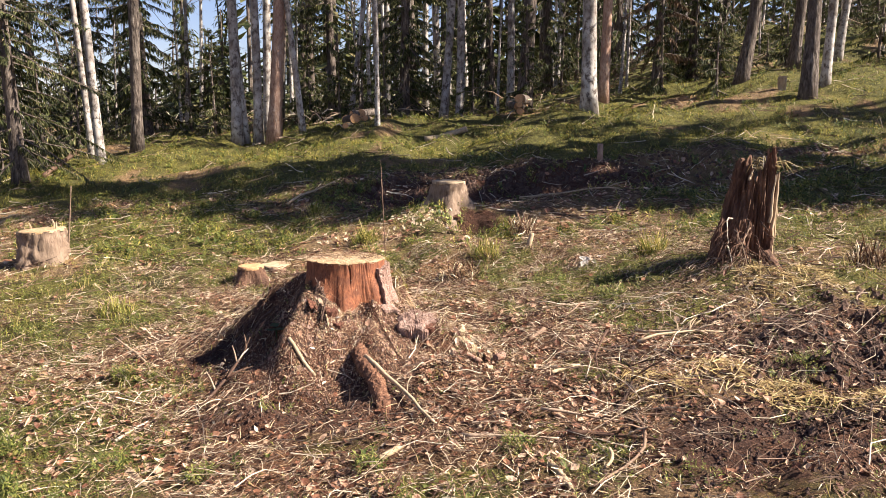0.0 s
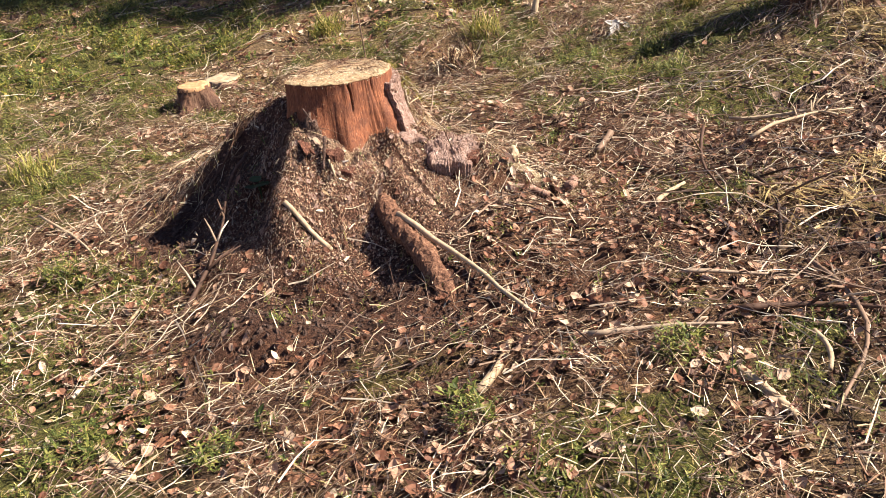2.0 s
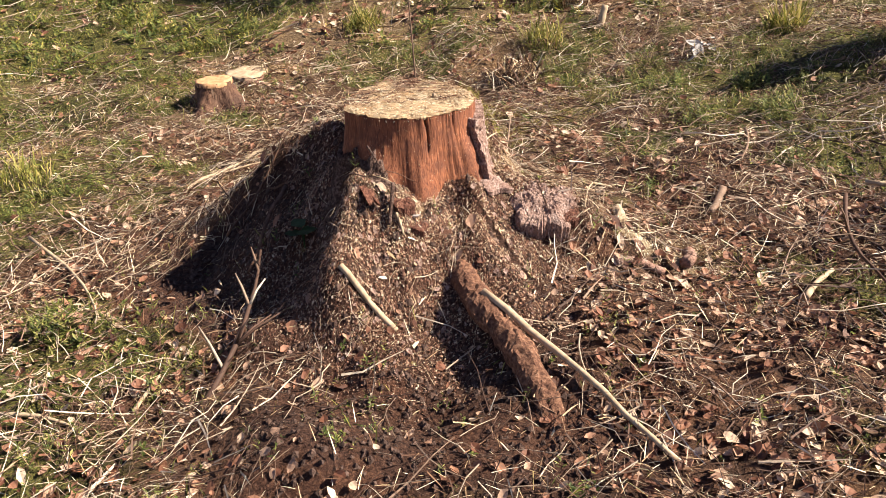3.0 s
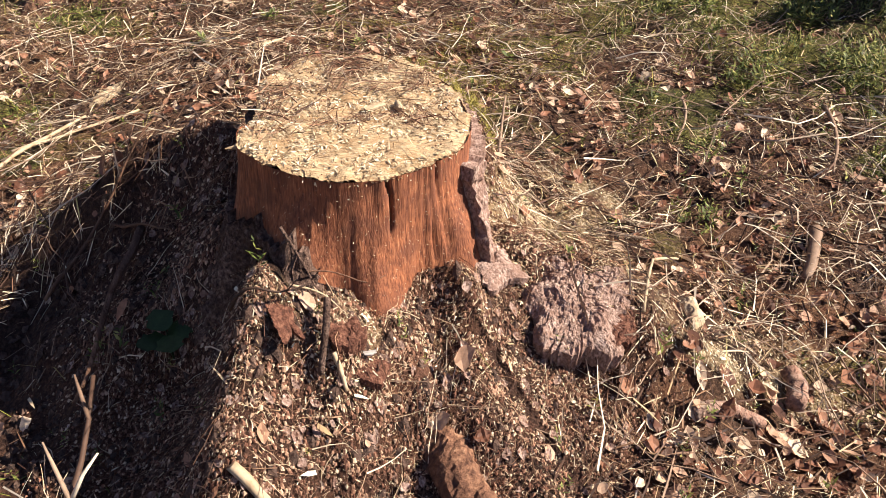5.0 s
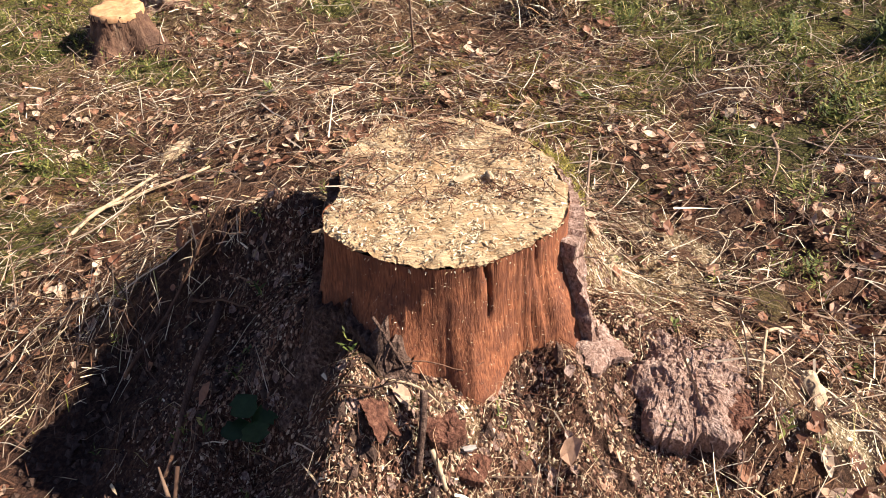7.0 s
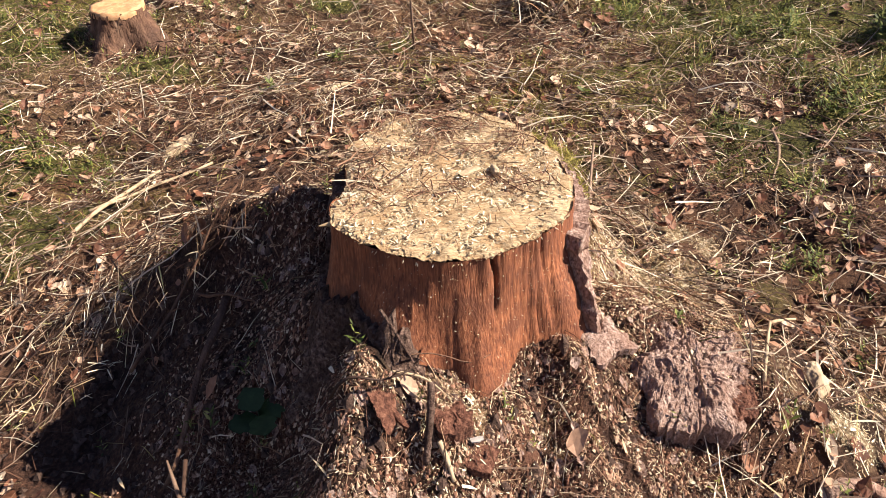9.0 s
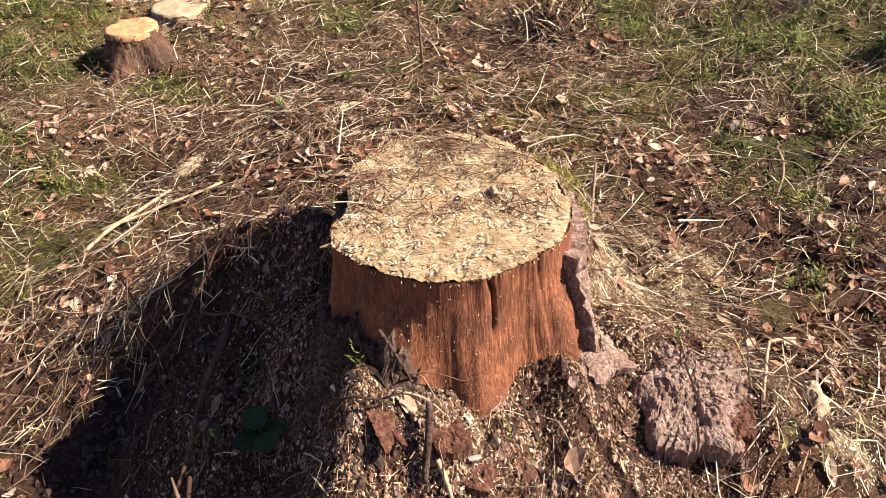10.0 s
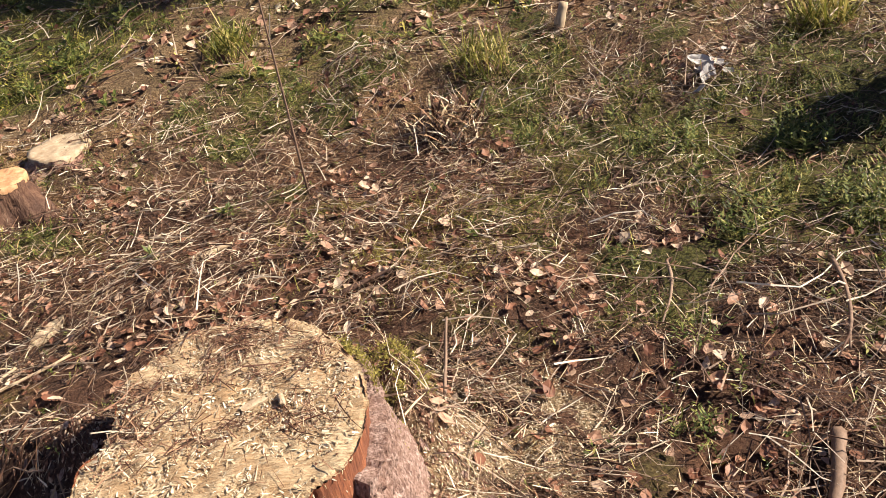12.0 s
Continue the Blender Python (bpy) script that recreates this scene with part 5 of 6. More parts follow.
stuff("sawdust_on_wood", "crumbs of sawdust caught on the stump's side", "wood chips", [scatter(FIBRES, STUMP[0] + dr * np.cos(da), STUMP[1] + dr * np.sin(da), rng, (0.0015, 0.0045), 45, (0.0, 0.001), dz)], M_CHIP)

# ---- single pieces: sticks, chips, bark ----
def stick(p, q, r, mat, label, name="stick", bow=0.03, forks=0, seed=0, group="fallen sticks", lift=0.012, taper=0.55):
    """A stick from p to q (x, y, height over the ground), bowed a little, with side twigs."""
    g = np.random.default_rng(seed + 900)
    n = 9
    t = np.linspace(0, 1, n)
    p, q = np.array(p, float), np.array(q, float)
    pts = p[None] + (q - p)[None] * t[:, None]
    L = np.linalg.norm(q - p)
    side = np.array([-(q - p)[1], (q - p)[0], 0]) / (L + 1e-9)
    pts += side[None] * (np.sin(t * np.pi) * bow * L + g.normal(0, 0.006, n) * L * 0.6)[:, None]
    pts[:, 2] += [gz(x, y) + lift for x, y in pts[:, :2]]
    at = pts[n // 2].copy()
    ob = thing(name, label, "stick", tuple(at), group=group)
    v, f = tube(pts - at, r * (1 - taper * t) * (1 + g.normal(0, 0.06, n)), 7, 0.08, g)
    part("stem", mesh_np("stem", v, f, mat, True), ob)
    for s in range(forks):
        i = int(g.integers(2, n - 1))
        d = (q - p) / L * g.uniform(0.3, 0.9) + side * g.choice((-1, 1)) * g.uniform(0.3, 0.8) + np.array([0, 0, g.uniform(0.1, 0.7)])
        l2 = L * g.uniform(0.12, 0.32)
        b = pts[i] - at
        v, f = tube([b, b + d * l2 * 0.5 + (0, 0, 0.01), b + d * l2], (r * 0.5, r * 0.4, r * 0.2), 5)
        part("side_twig", mesh_np("side_twig", v, f, mat, True), ob)
    return ob


GREYST, PALEST, BROWNST = "weathered grey-brown stick lying on the leaf litter", "pale stripped stick lying on the litter", "dark brown twig lying on the litter"
stick((-2.2, 5.77, 0.02), (-1.70, 5.05, 0.03), 0.008, M_PALE, "thin pale stick lying across the litter", seed=1, bow=0.05)
stick((-1.38, 3.79, 0.0), (-1.20, 3.59, 0.0), 0.016, M_PALE, "short bright splinter of split wood", seed=2, taper=0.2, bow=0.0)
stick((-0.084, 3.853, 0.0), (-0.218, 3.617, 0.0), 0.010, M_PALE, "pale stick with a peeled end", seed=3, taper=-0.6, bow=0.06)
stick((-0.81, 4.77, 0.015), (-0.65, 4.64, 0.0), 0.011, M_PALE, "pale broken stick leaning on the duff heap", seed=4, taper=0.2)
stick((-0.37, 4.66, 0.07), (0.02, 3.98, 0.01), 0.013, M_PALE, "long tan stick lying along the root", seed=5, taper=0.5, bow=0.04)
stick((-1.25, 4.47, 0.0), (-1.11, 5.09, 0.10), 0.011, M_TWIG, "dry branching twig rising out of the litter", seed=6, forks=7, bow=-0.06)
stick((1.05, 5.15, 0.10), (0.89, 4.37, 0.03), 0.008, M_TWIG, "long arching dry stem", seed=7, forks=3, bow=-0.08)
stick((1.02, 5.05, 0.02), (0.87, 4.06, 0.02), 0.011, M_TWIG, GREYST, seed=8, forks=3, bow=0.12)
stick((0.95, 4.0, 0.02), (0.62, 3.25, 0.02), 0.010, M_TWIG, GREYST, seed=9, forks=2, bow=0.14)
stick((0.51, 3.99, 0.03), (0.86, 3.9, 0.03), 0.008, M_TWIG, GREYST, seed=10, forks=3)
stick((0.14, 3.76, 0.02), (0.55, 3.68, 0.02), 0.010, M_TWIG, GREYST, seed=11, forks=2)
stick((0.48, 3.5, 0.0), (0.54, 3.29, 0.0), 0.017, M_PALE, "stout short tan stick", seed=12, taper=0.3)
stick((0.60, 3.75, 0.02), (0.98, 3.62, 0.02), 0.012, M_TWIG, GREYST, seed=13, forks=3, bow=0.1)
stick((0.75, 3.6, 0.01), (0.70, 3.42, 0.01), 0.008, M_PALE, "pale torn strip of wood", seed=14, taper=0.2, bow=0.1)
stick((1.28, 5.4, 0.05), (1.62, 5.05, 0.05), 0.011, M_PALE, GREYST, seed=15, forks=3, bow=0.1)
stick((1.2, 5.0, 0.04), (1.75, 5.15, 0.05), 0.009, M_PALE, GREYST, seed=16, forks=3, bow=0.06)
stick((0.64, 4.6, 0.02), (0.82, 4.78, 0.02), 0.011, M_PALE, PALEST, seed=17, taper=0.3)
stick((-1.52, 4.06, 0.0), (-1.43, 4.26, 0.02), 0.008, M_TWIG, GREYST, seed=18, forks=2)
stick((-1.90, 4.54, 0.0), (-1.56, 4.42, 0.0), 0.009, M_PALE, PALEST, seed=19, bow=0.08)
stick((-1.45, 4.52, 0.0), (-1.40, 4.66, 0.02), 0.008, M_PALE, PALEST, seed=20)
stick((-1.17, 4.08, 0.0), (-1.13, 3.94, 0.0), 0.014, M_TWIG, BROWNST, seed=21, bow=0.15)
stick((0.40, 4.98, 0.01), (0.355, 4.88, 0.035), 0.024, M_BARK, "stubby piece of branch wood", seed=22, taper=0.1, bow=0.08)
stick((0.10, 4.86, 0.01), (0.27, 4.85, 0.01), 0.017, M_BARK, "bent piece of dark root", seed=23, taper=0.2, bow=0.12)
stick((1.03, 6.0, 0.03), (0.86, 5.64, 0.02), 0.008, M_TWIG, GREYST, seed=24, forks=2, bow=0.05)
stick((0.70, 5.43, 0.01), (0.585, 5.26, 0.01), 0.018, M_TWIG, "stout brown stick half under litter", seed=25, taper=0.3)
stick((0.64, 6.22, 0.01), (0.485, 5.90, 0.02), 0.006, M_TWIG, BROWNST, seed=26, bow=0.06)
stick((-0.36, 6.38, 0.01), (-0.19, 6.44, 0.02), 0.011, M_TWIG, GREYST, seed=27)
stick((-1.60, 6.08, 0.01), (-1.38, 6.42, 0.03), 0.007, M_PALE, "split slat of pale wood", seed=28, taper=0.3)
stick((-1.56, 6.2, 0.02), (-1.2, 6.40, 0.02), 0.006, M_PALE, "split slat of pale wood", seed=29, taper=0.3)
stick((-0.83, 6.8, 0.01), (-0.72, 6.86, 0.02), 0.012, M_PALE, PALEST, seed=30)
stick((-0.15, 5.64, 0.0), (-0.105, 5.80, 0.24), 0.005, M_TWIG, "thin grey twig standing beside the stump", seed=31, bow=0.02, taper=0.4)
stick((-0.625, 4.985, 0.035), (-0.648, 4.90, 0.0), 0.0075, M_DARKBARK, "short dead branch stub on the duff", seed=32, taper=0.2)
stick((-0.622, 4.922, 0.01), (-0.603, 4.88, 0.01), 0.005, M_PALE, PALEST, seed=33, taper=0.2)
stick((-0.70, 5.065, 0.07), (-0.645, 5.0, 0.03), 0.0035, M_DARKBARK, BROWNST, seed=34, forks=2)
stick((-0.655, 5.03, 0.03), (-0.512, 5.045, 0.07), 0.0017, M_ROT, BROWNST, seed=134, bow=0.02)
stick((-0.80, 4.985, 0.02), (-0.66, 4.99, 0.05), 0.003, M_TWIG, "thin pale twig arching over the duff", seed=135, bow=-0.12, forks=2)
stick((-0.69, 4.99, 0.035), (-0.60, 4.975, 0.03), 0.0025, M_PALE, "thin pale twig arching over the duff", seed=136, bow=0.1, forks=2)
stick((0.034, 5.04, 0.01), (0.09, 5.155, 0.06), 0.004, M_PALE, "thin bleached grass stalk", seed=35, taper=0.3)
stick((0.09, 5.155, 0.06), (0.17, 5.19, 0.07), 0.004, M_PALE, "thin bleached grass stalk", seed=36, taper=0.3)
stick((0.16, 9.08, 0.0), (0.52, 9.06, 0.02), 0.014, M_PALE, PALEST, seed=137, bow=-0.08)
stick((-1.04, 5.46, 0.03), (-1.17, 5.10, 0.02), 0.010, M_ROT, BROWNST, seed=138, bow=0.04)
stick((-1.30, 5.45, 0.03), (-0.99, 5.62, 0.05), 0.005, M_ROT, BROWNST, seed=139, forks=3)
stick((-1.12, 5.52, 0.04), (-0.93, 5.30, 0.05), 0.004, M_ROT, BROWNST, seed=140, forks=3, bow=0.08)
stick((-2.02, 11.07, 0.05), (-1.45, 11.6, 0.12), 0.016, M_PALE, GREYST, seed=37, bow=0.1, forks=2)
stick((1.0, 10.45, 0.05), (2.2, 10.3, 0.05), 0.016, M_PALE, GREYST, seed=38, bow=0.06, forks=2)
stick((-0.44, 7.30, -0.05), (-0.47, 7.27, 0.95), 0.006, M_TWIG, "thin bare sapling standing in the clearing", "sapling", seed=39, bow=0.04, forks=2, group="saplings")
stick((-4.02, 9.0, -0.05), (-3.92, 9.0, 0.72), 0.012, M_TWIG, "thin sapling with a pale cut tip", "sapling", seed=40, bow=0.05, forks=2, group="saplings")
stick((3.46, 9.0, -0.05), (3.45, 9.0, 0.62), 0.010, M_TWIG, "thin bare sapling standing in the clearing", "sapling", seed=41, bow=0.02, forks=2, group="saplings")
stick((0.85, 8.02, -0.06), (0.90, 8.04, 0.12), 0.030, M_PALE, "upright pale slab of split wood", seed=42, taper=0.3, bow=0.0)
stick((2.31, 12.1, -0.1), (2.31, 12.1, 0.24), 0.045, M_RED, "short cut post of reddish wood", "cut_post", seed=43, taper=0.0, bow=0.0, group="posts")
stick((7.13, 17.6, -0.1), (7.13, 17.6, 0.28), 0.09, M_PALE, "short pale cut stub on the hill", "cut_post", seed=44, taper=0.0, bow=0.0, group="posts")


def slab(name, label, category, at, size, turn, mat, seed, dome=0.3, tilt=(0, 0), edge=0.18, n=44, group="", flaky=0.0):
    """An uneven flake or plate with a ragged outline and a thickness."""
    g = np.random.default_rng(seed)
    k = 160 if flaky else 80
    n = 80 if flaky else n
    ang = np.arange(k) * 2 * np.pi / k
    out = 1 + edge * (vnoise(ang * 2, ang * 0, 0.9, seed) - 0.5) * 2 + edge * 0.35 * g.normal(0, 0.3, k)
    rings = np.linspace(0, 1, n // 2)
    A, F = np.meshgrid(ang, rings)
    sq = 1 / np.maximum(np.abs(np.cos(A)), np.abs(np.sin(A))) ** 0.6
    R = F * out[None] * sq
    X, Y = R * np.cos(A) * size[0] / 2, R * np.sin(A) * size[1] / 2
    Z = size[2] * (1 + dome * (1 - F ** 2)) + (vnoise(X, Y, 0.025, seed + 1) - 0.5) * size[2] * 0.3 + np.round(vnoise(X, Y, 0.014, seed + 2) * 3) * size[2] * 0.07 + (vnoise(X, Y, 0.006, seed + 3) - 0.5) * size[2] * 0.12 + X * tilt[0] + Y * tilt[1]
    if flaky:
        Z = Z - size[2] * 0.40 * F ** 5 + flaky * size[2] * (0.5 * np.round(vnoise(X, Y, 0.045, seed + 4) * 4) / 4 + 0.25 * np.round(vnoise(X, Y, 0.016, seed + 5) * 3) / 3 + 0.16 * (vnoise(X, Y, 0.004, seed + 6) - 0.5) - 0.3)
    bot = np.stack([X[-1] * 0.92, Y[-1] * 0.92, Z[-1] - size[2] * 1.0], -1)
    V = np.concatenate([np.stack([X, Y, Z], -1).reshape(-1, 3), bot, [[0, 0, -size[2] * 0.2]]])
    m = len(rings)
    i, j = np.meshgrid(np.arange(m), np.arange(k), indexing="ij")
    q = (j + 1) % k
    F4 = np.stack([i * k + j, i * k + q, (i + 1) * k + q, (i + 1) * k + j], -1).reshape(-1, 4)
    last = len(V) - 1
    under = np.array([(m * k + c, last, last, m * k + (c + 1) % k) for c in range(k)])
    tri = [tuple(dict.fromkeys(r)) for r in under.tolist()]
    me = bpy.data.meshes.new(name)
    me.from_pydata(V.tolist(), [], F4.tolist() + tri)
    me.materials.append(mat)
    me.polygons.foreach_set("use_smooth", [False] * len(me.polygons))
    ob = new(name, me)
    ob.matrix_world = pose(*at, 0, 0, turn)
    return tagged(ob, label, category, group)


M_REDROT = surface("crumbled_red_wood", [(0.3, (0.03, 0.011, 0.008)), (0.5, (0.12, 0.048, 0.03)), (0.75, (0.27, 0.13, 0.085))], 90, rough=0.9, relief=1.0, depth=0.012)
slab("bark_plate", "thick cut root end covered in pinkish flaking bark", "bark", (-0.105, 5.065, 0.062), (0.215, 0.235, 0.055), -14, M_FLAKE, 5, 0.18, (-0.14, 0.24), edge=0.24, flaky=0.16)
slab("wood_end", "orange-brown corrugated end of the root plate", "bark", (-0.022, 5.010, 0.064), (0.06, 0.10, 0.024), -22, M_REDROT, 61, 0.2, (-0.15, 0.2), edge=0.2)
slab("bark_flake", "reddish flake of rotten bark", "bark", (-0.595, 4.95, gz(-0.595, 4.95)), (0.07, 0.055, 0.03), 20, M_REDROT, 6, 0.2, (0, 0.3), group="bark flakes")
slab("bark_flake", "reddish flake of rotten bark", "bark", (-0.553, 4.915, gz(-0.553, 4.915) + 0.01), (0.05, 0.06, 0.02), 70, M_REDROT, 7, 0.2, (0.1, 0.2), group="bark flakes")
slab("bark_flake", "bare reddish patch of root wood in the duff", "bark", (-0.705, 4.965, gz(-0.705, 4.965) + 0.002), (0.045, 0.075, 0.008), 25, M_REDROT, 23, 0.6, (-0.45, 0.55), edge=0.45, group="bark flakes")
slab("bark_flake", "flaking grey piece of bark beside the stump", "bark", (-0.27, 5.12, gz(-0.27, 5.12) + 0.005), (0.10, 0.07, 0.018), 30, M_FLAKE, 24, 0.5, (-0.2, 0.3), edge=0.35, group="bark flakes")
slab("paper_scrap", "tiny white scrap on a bark flake", "scrap", (-0.556, 4.930, gz(-0.556, 4.930) + 0.042), (0.025, 0.010, 0.004), 6, M_WHITEBARK, 8, 0.1)
slab("wood_chip", "pale chunky chip of fresh wood", "wood chip", (0.165, 5.06, gz(0.165, 5.06) + 0.01), (0.035, 0.07, 0.025), 12, M_PALE, 9, 0.4, (0.2, 0.3), group="large wood chips")
slab("wood_chip", "pale chunky chip of fresh wood", "wood chip", (-1.36, 6.66, gz(-1.36, 6.66) + 0.005), (0.05, 0.15, 0.02), -35, M_PALE, 10, 0.3, (0.1, 0.1), group="large wood chips")
sg = np.random.default_rng(6)
SCRAP_ME = mesh_np("birch_bark_scrap", *leaf_shape(sg, 1.0, 0.9, 0.5, 0.6, 7, 6), M_WHITEBARK)
for i in range(9):
    x, y, s = sg.normal(1.32, 0.08), sg.normal(7.28, 0.05), sg.uniform(0.05, 0.11)
    ob = new("birch_bark_scrap", SCRAP_ME)
    ob.matrix_world = pose(x, y, gz(x, y) + 0.02, sg.normal(0, 18), sg.normal(0, 18), sg.uniform(0, 360)) @ Matrix.Diagonal((s, s * 0.7, s * 0.6, 1))
    tagged(ob, "crumpled white scrap of birch bark", "bark", "birch bark scraps")
slab("wood_chip", "bark-edged sliver lying on the sawn face", "wood chip", (-0.50, 5.36, TOP - 0.004), (0.045, 0.016, 0.005), 25, M_PALE, 15, 0.3, group="chips on the stump")
slab("wood_chip", "small upright sliver lying on the sawn face", "wood chip", (-0.452, 5.35, TOP - 0.004), (0.012, 0.028, 0.010), 15, M_PALE, 16, 0.4, group="chips on the stump")
slab("bark_flake", "reddish bark crumb on the sawn face", "bark", (-0.56, 5.28, TOP + 0.004), (0.045, 0.014, 0.005), 5, M_ROT, 17, 0.3, group="chips on the stump")
slab("bark_flake", "reddish bark crumb on the sawn face", "bark", (-0.45, 5.27, TOP + 0.004), (0.018, 0.015, 0.006), 5, M_ROT, 18, 0.3, group="chips on the stump")

# single large leaves near the stump
lg = np.random.default_rng(5)
LEAF_ME = [mesh_np("dead_leaf", *leaf_shape(lg, 1.0, lg.uniform(0.65, 0.95), lg.uniform(-0.2, 0.6), lg.uniform(-0.2, 0.5), 7, 5), M_LEAF) for _ in range(10)]
lx, ly = spread(240, -1.7, 1.2, 3.6, 6.9, lg, w_leaf)
for i in range(len(lx)):
    ob = new("dead_leaf", LEAF_ME[i % 10])
    s = lg.uniform(0.030, 0.052)
    sx, sy = slope(lx[i:i + 1], ly[i:i + 1])
    ob.matrix_world = pose(lx[i], ly[i], float(ground_z(lx[i], ly[i])) + 0.014, math.degrees(math.atan(sy[0])) + lg.normal(0, 12), -math.degrees(math.atan(sx[0])) + lg.normal(0, 12), 0) @ pose(0, 0, 0, 0, 0, lg.uniform(0, 360)) @ Matrix.Diagonal((s, s, s, 1))
    tagged(ob, "dry brown curled leaf on the litter", "leaf", "dead leaves")

# single dry twigs near the stump
TWIG_ME = [mesh_np("dry_twig", *twig_shape(lg, 1.0, lg.uniform(0.005, 0.010), 5, 7, lg.uniform(0.06, 0.22), int(lg.integers(0, 3))), M_TWIG, True) for _ in range(12)]
wx, wy = spread(190, -1.9, 1.3, 4.0, 7.2, lg, lambda x, y: np.where(zone_fine(x, y) > 0.15, 0, w_long(x, y)))
for i in range(len(wx)):
    ob = new("dry_twig", TWIG_ME[i % 12])
    s = lg.uniform(0.10, 0.30)
    sx, sy = slope(wx[i:i + 1], wy[i:i + 1])
    ob.matrix_world = pose(wx[i], wy[i], float(ground_z(wx[i], wy[i])) + 0.026, math.degrees(math.atan(sy[0])) + lg.normal(0, 5), -math.degrees(math.atan(sx[0])) + lg.normal(0, 5), 0) @ pose(0, 0, 0, 0, 0, lg.uniform(0, 360)) @ Matrix.Diagonal((s, s, s, 1))
    tagged(ob, "thin dry twig lying on the needle litter", "twig", "dry twigs")

M_YMOSS = surface("yellow_moss", GREY, 50, rough=0.7, relief=0, thin=0.2, island=[(0.0, (0.12, 0.10, 0.02)), (0.5, (0.30, 0.25, 0.05)), (1.0, (0.46, 0.38, 0.10))])
# tussocks and single plants
def tussock(x, y, count, size, mat, label, name="grass_tussock", temps=None, spread_r=0.10, hump=0.06):
    g = np.random.default_rng(int(abs(x * 100) + abs(y * 10)))
    a, r = g.uniform(0, 2 * np.pi, count), spread_r * np.sqrt(g.uniform(0, 1, count))
    px, py = x + r * np.cos(a), y + r * np.sin(a)
    v, f = scatter(temps or BLADES, px, py, g, size, 16, (-0.005, 0.0), ground_z(px, py) + hump * (1 - (r / spread_r) ** 2))
    at = np.array([x, y, gz(x, y)])
    ob = new(name, mesh_np(name, v - at, f, mat))
    ob.location = at
    return tagged(ob, label, "plant", "tussocks and herbs", "stuff")


tussock(0.22, 7.55, 260, (0.10, 0.22), M_STRAW, "drooping dry straw-coloured grass tussock", temps=[(v * (1, 1, 0.55), f) for v, f in BLADES], spread_r=0.16)
for x, y, n, s, m in ((0.45, 7.9, 200, (0.08, 0.18), M_GRASS), (-0.75, 8.7, 240, (0.08, 0.18), M_GRASS), (0.9, 8.8, 220, (0.10, 0.22), M_STRAW), (1.9, 7.5, 240, (0.10, 0.2), M_GRASS), (-2.5, 6.5, 200, (0.07, 0.16), M_GRASS), (2.9, 8.0, 260, (0.1, 0.24), M_STRAW), (-1.5, 10.3, 220, (0.1, 0.2), M_GRASS), (3.4, 6.6, 260, (0.1, 0.22), M_STRAW), (4.2, 7.6, 260, (0.1, 0.24), M_GRASS)):
    tussock(x, y, n, s, m, "dry straw-coloured grass tussock" if m is M_STRAW else "green grass tussock among the litter", spread_r=0.14)
for x, y, s in ((-0.77, 7.25, 0.06), (-1.05, 6.95, 0.06), (-0.28, 3.62, 0.065), (0.42, 3.66, 0.06), (-0.85, 3.7, 0.06), (-1.75, 4.95, 0.06), (0.1, 6.6, 0.05), (-0.45, 6.75, 0.05)):
    tussock(x, y, 5, (s * 0.9, s * 1.2), M_HERB, "small herb with round green leaves", "ground_herb", HERBS, 0.03, 0.0)
def round_herb(x, y, size, turn):
    """A low plant of four rounded leaves on short stalks."""
    g = np.random.default_rng(61)
    herb_ = thing("ground_herb", "small herb with dark round leaves in the shade", "plant", (x, y, gz(x, y)), turn, "tussocks and herbs")
    for i, (a, tip) in enumerate(((0.3, 0.05), (1.7, 0.07), (3.2, 0.05), (4.6, 0.06))):
        v, f = leaf_shape(g, 1.0, 0.95, 0.15, 0.1, 9, 7)
        v = (v * (1, 1, 0.35) + (0.55, 0, 0)) * size
        c, sn = math.cos(a), math.sin(a)
        v = np.stack([v[:, 0] * c - v[:, 1] * sn, v[:, 0] * sn + v[:, 1] * c, v[:, 2] + tip + v[:, 0] * 0.15], -1)
        part("leaf", mesh_np("leaf", v, f, M_DARKHERB, True), herb_)
        v, f = tube([(0, 0, -0.02), (c * size * 0.05, sn * size * 0.05, tip * 0.6), (c * size * 0.12, sn * size * 0.12, tip)], (0.002, 0.0018, 0.0015), 5)
        part("stalk", mesh_np("stalk", v, f, M_DARKHERB, True), herb_)


round_herb(-0.96, 5.15, 0.062, 20)
for x, y, n, s in ((0.55, 5.85, 20, 0.065), (0.42, 5.55, 16, 0.06), (0.95, 6.35, 50, 0.08), (1.3, 6.25, 60, 0.08), (1.35, 6.7, 80, 0.09), (0.95, 6.9, 50, 0.08), (-1.85, 5.0, 40, 0.08), (-0.98, 3.62, 40, 0.07), (-0.25, 3.5, 36, 0.07), (0.35, 3.6, 36, 0.07), (-2.0, 3.9, 90, 0.09), (-1.8, 3.5, 80, 0.09), (-2.3, 3.5, 90, 0.09), (-1.45, 3.75, 50, 0.07)):
    tussock(x, y, n, (s * 0.6, s * 1.3), M_MOSS, "feathery green clubmoss patch in the litter", "clubmoss", SHOOTS, 0.12 if n > 45 else 0.07, 0.02)

THIN = [twig_shape(lg, 1.0, lg.uniform(0.004, 0.008), 4, 7, 0.22, int(lg.integers(0, 3))) for _ in range(12)]
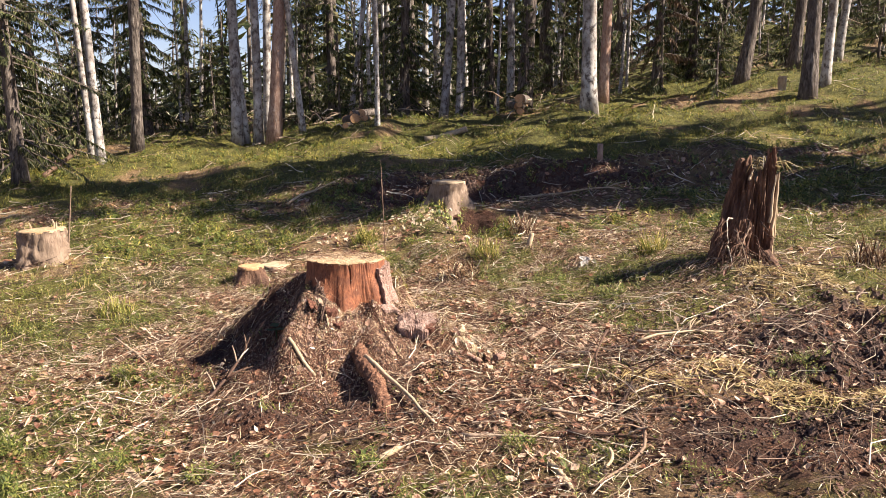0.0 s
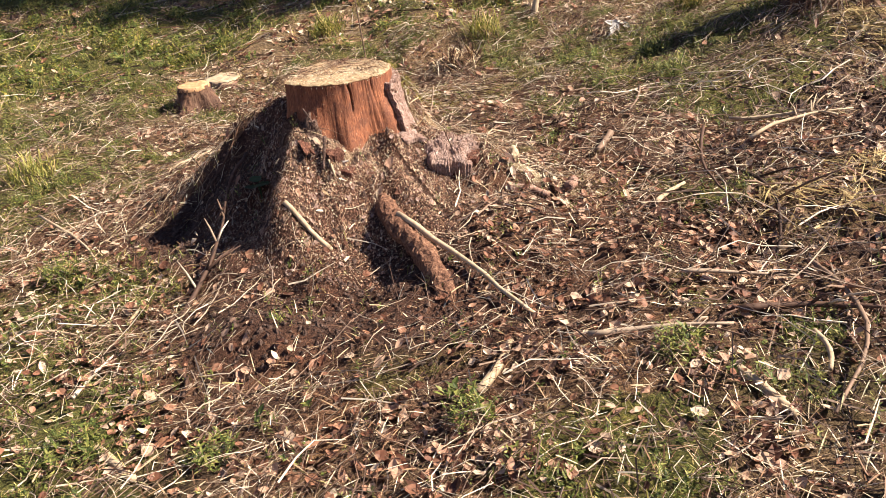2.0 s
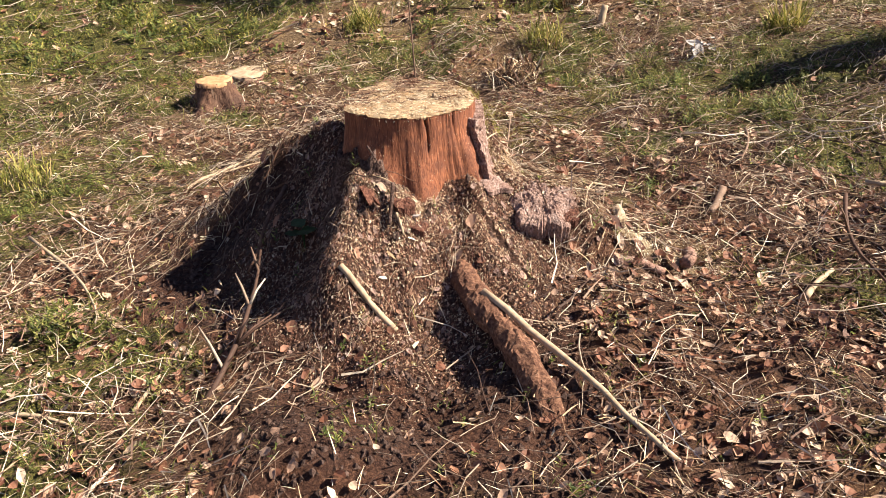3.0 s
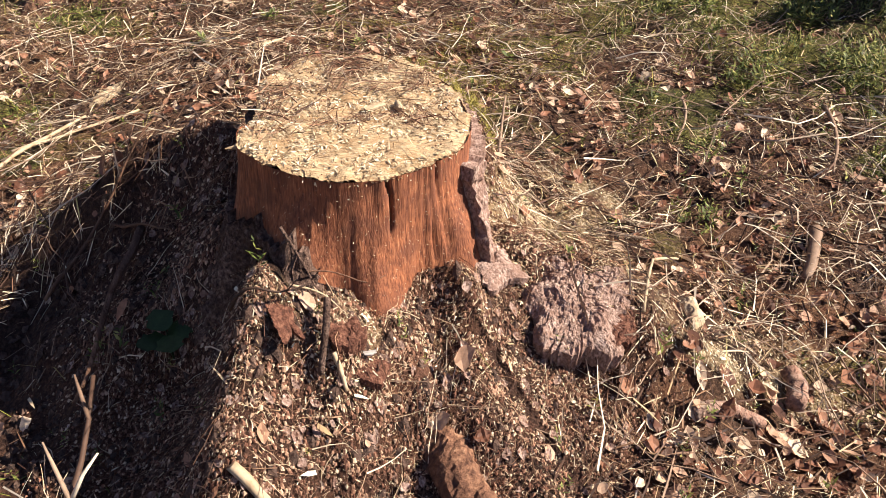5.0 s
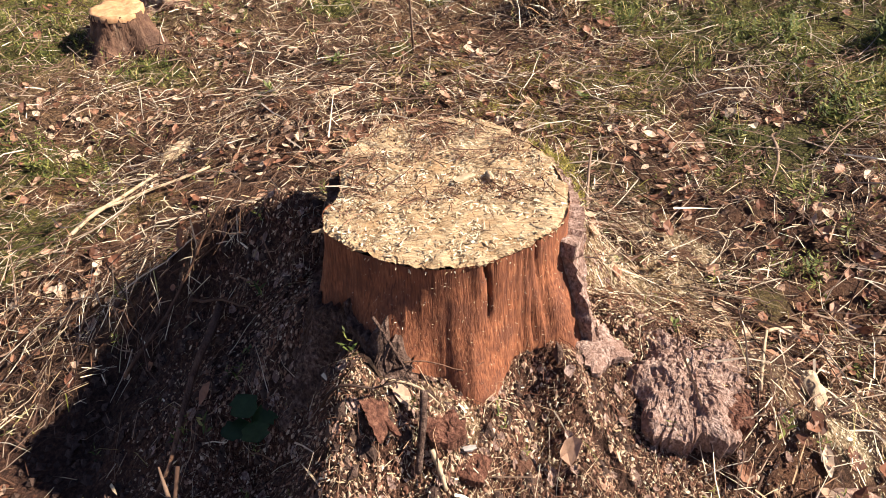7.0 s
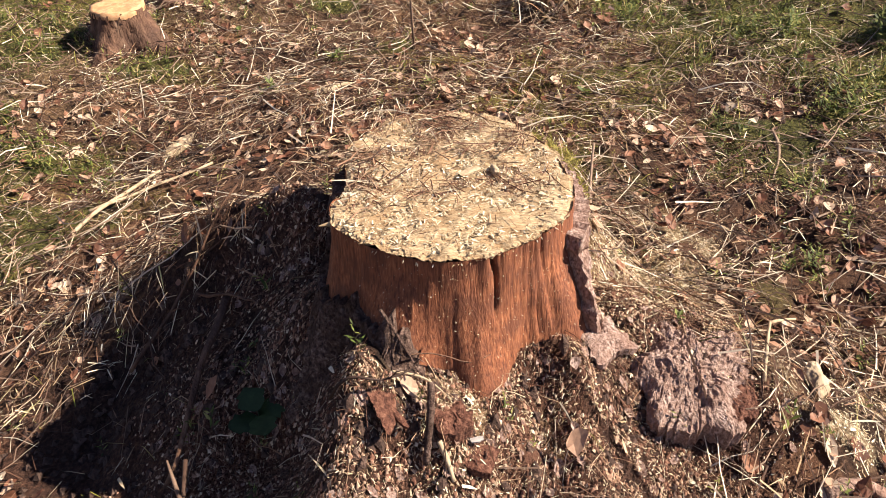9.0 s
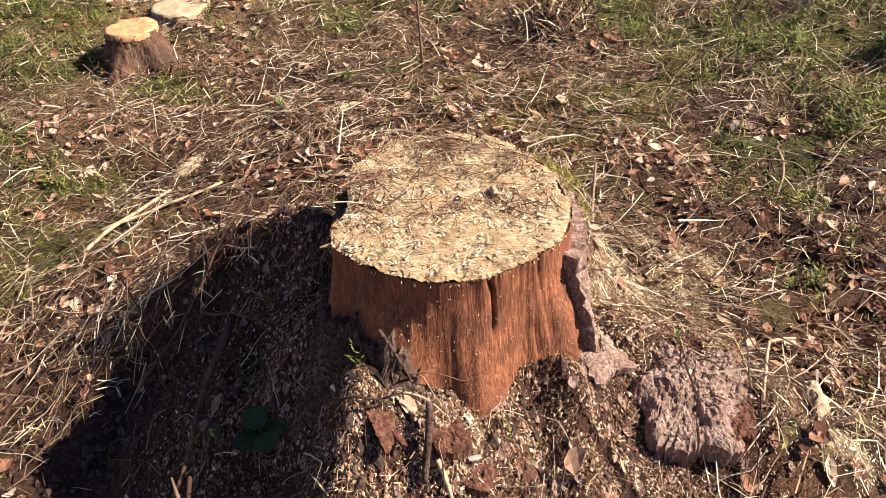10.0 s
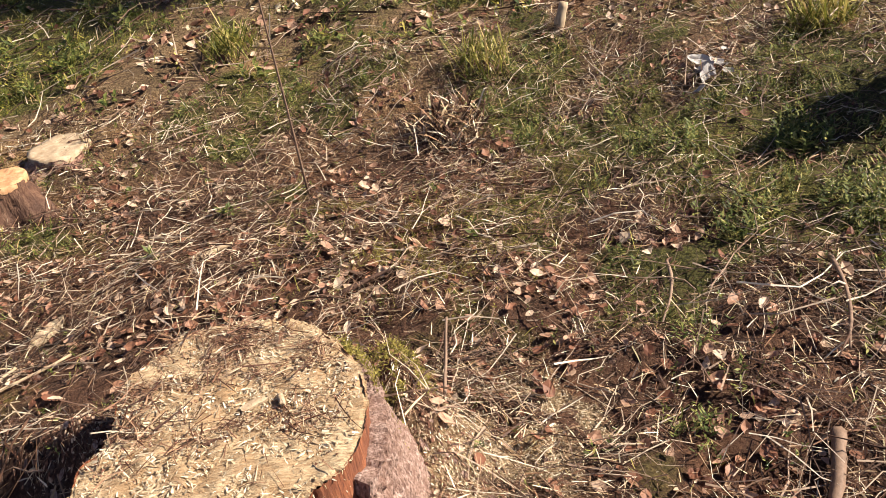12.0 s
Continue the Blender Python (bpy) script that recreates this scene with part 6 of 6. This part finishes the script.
# brushy tangle on the right-hand rise
ux, uy = spread(150, 0.6, 2.8, 3.3, 6.3, lg)
stuff("tangled_twigs", "tangle of thin dry twigs and stems", "twigs", [scatter(THIN, ux, uy, lg, (0.25, 0.6), 8, (0.012, 0.04))], M_TWIG)
for x, y, n in ((1.76, 4.15, 420), (1.5, 4.5, 260), (2.35, 6.0, 360), (2.1, 4.0, 360), (2.7, 6.1, 300), (1.1, 4.35, 200)):
    tussock(x, y, n, (0.05, 0.16), M_DRYGRASS, "matted yellowed dry grass on the rise", "matted_grass", STRAWS, 0.22, 0.05)
# yellowish moss between the litter
yx, yy = spread(2600, -0.7, 0.8, 5.9, 7.3, lg, lambda x, y: np.clip(1.6 * (blob(x, y, 0.0, 6.6, 0.3, 0.25) + blob(x, y, -0.3, 6.95, 0.25, 0.15) + 0.8 * blob(x, y, 0.45, 6.9, 0.2, 0.2)), 0, 1) * np.clip(vnoise(x, y, 0.09, 91) * 2 - 0.5, 0, 1))
stuff("yellow_moss", "low yellowish moss showing through the litter", "moss", [scatter(SHOOTS, yx, yy, lg, (0.012, 0.03), 25, (0.0, 0.012))], M_YMOSS)
# moss cushion against the stump
ma, mz = lg.normal(0.42, 0.18, 260), 0.41 - np.abs(lg.normal(0, 0.08, 260))
mr = stump_r(ma, mz / TOP) + 0.022
mx, my = STUMP[0] + mr * np.cos(ma), STUMP[1] + mr * np.sin(ma)
stuff("moss_cushion", "yellow-green moss tuft growing against the stump", "moss", [scatter(SHOOTS, mx, my, lg, (0.018, 0.036), 14, (-0.014, 0.004), mz)], M_YMOSS)
tussock(-0.25, 5.60, 150, (0.022, 0.045), M_YMOSS, "yellow-green moss tuft on the soil behind the stump", "moss_tuft", SHOOTS, 0.075, 0.03)
tussock(-0.33, 5.70, 80, (0.015, 0.03), M_YMOSS, "yellow-green moss tuft on the soil behind the stump", "moss_tuft", SHOOTS, 0.08, 0.01)


# ---- log piles and the edge of the wood ----
def log_pile(at, logs, label, seed, spreadx, long=(0.5, 1.1), aim=(1.2, 0.5), brush=12):
    g = np.random.default_rng(seed)
    pile = thing("log_pile", label, "log pile", at, group="log piles")
    for s in range(logs):
        L, r = g.uniform(*long), g.uniform(0.06, 0.12)
        yaw = g.normal(*aim)
        d = np.array([math.cos(yaw), math.sin(yaw), g.uniform(-0.08, 0.1)]) * L / 2
        c = np.array([g.uniform(-spreadx, spreadx), g.uniform(-0.3, 0.3), 0.10 + 0.13 * (s % 3)])
        v, f = tube([c - d, c, c + d], (r, r * 1.02, r * 0.95), 12, 0.05, g, cap=False)
        lg_ = part("log", mesh_np("log", v, f, M_PINE, True), pile)
        u = np.array([-math.sin(yaw), math.cos(yaw), 0])
        ang_ = np.arange(12) * 2 * np.pi / 12
        for e, sign in ((c - d, -1), (c + d, 1)):
            rim = e[None] + (u[None] * np.cos(ang_)[:, None] + np.array([0, 0, 1])[None] * np.sin(ang_)[:, None]) * r * 0.97 + d / np.linalg.norm(d) * 0.004 * sign
            me = bpy.data.meshes.new("sawn_end")
            me.from_pydata(rim.tolist(), [], [list(range(12))])
            me.materials.append(M_ORANGE)
            part("sawn_end", me, lg_, "pale sawn end of the log")
    for s in range(brush):
        b = np.array([g.uniform(-spreadx - 0.3, spreadx + 0.3), g.uniform(-0.4, 0.4), g.uniform(0.1, 0.4)])
        e = b + (g.uniform(-0.45, 0.45), g.uniform(-0.5, 0.5), g.uniform(-0.25, 0.22))
        v, f = tube([b, (b + e) / 2 + (0, 0, 0.05), e], (0.018, 0.014, 0.006), 5)
        part("branch", mesh_np("branch", v, f, M_TWIG if s % 3 else M_PALE, True), pile)


log_pile((-2.29, 18.9, gz(-2.29, 18.9)), 8, "heap of short cut logs and brush at the wood's edge", 31, 0.7)
log_pile((1.75, 18.8, gz(1.75, 18.8)), 6, "small stack of cut logs with pale ends", 32, 0.13, (0.4, 0.7), (1.5, 0.15), 5)
stick((-0.35, 17.7, 0.0), (0.55, 17.7, 0.05), 0.09, M_PALE, "pale fallen log lying at the wood's edge", "fallen_log", seed=50, taper=0.3, bow=0.05, group="fallen logs")
stick((-7.5, 15.6, 0.0), (-7.1, 16.3, 0.35), 0.05, M_TWIG, "grey broken log end in the thicket", "fallen_log", seed=51, taper=0.2, bow=0.05, forks=3, group="fallen logs")
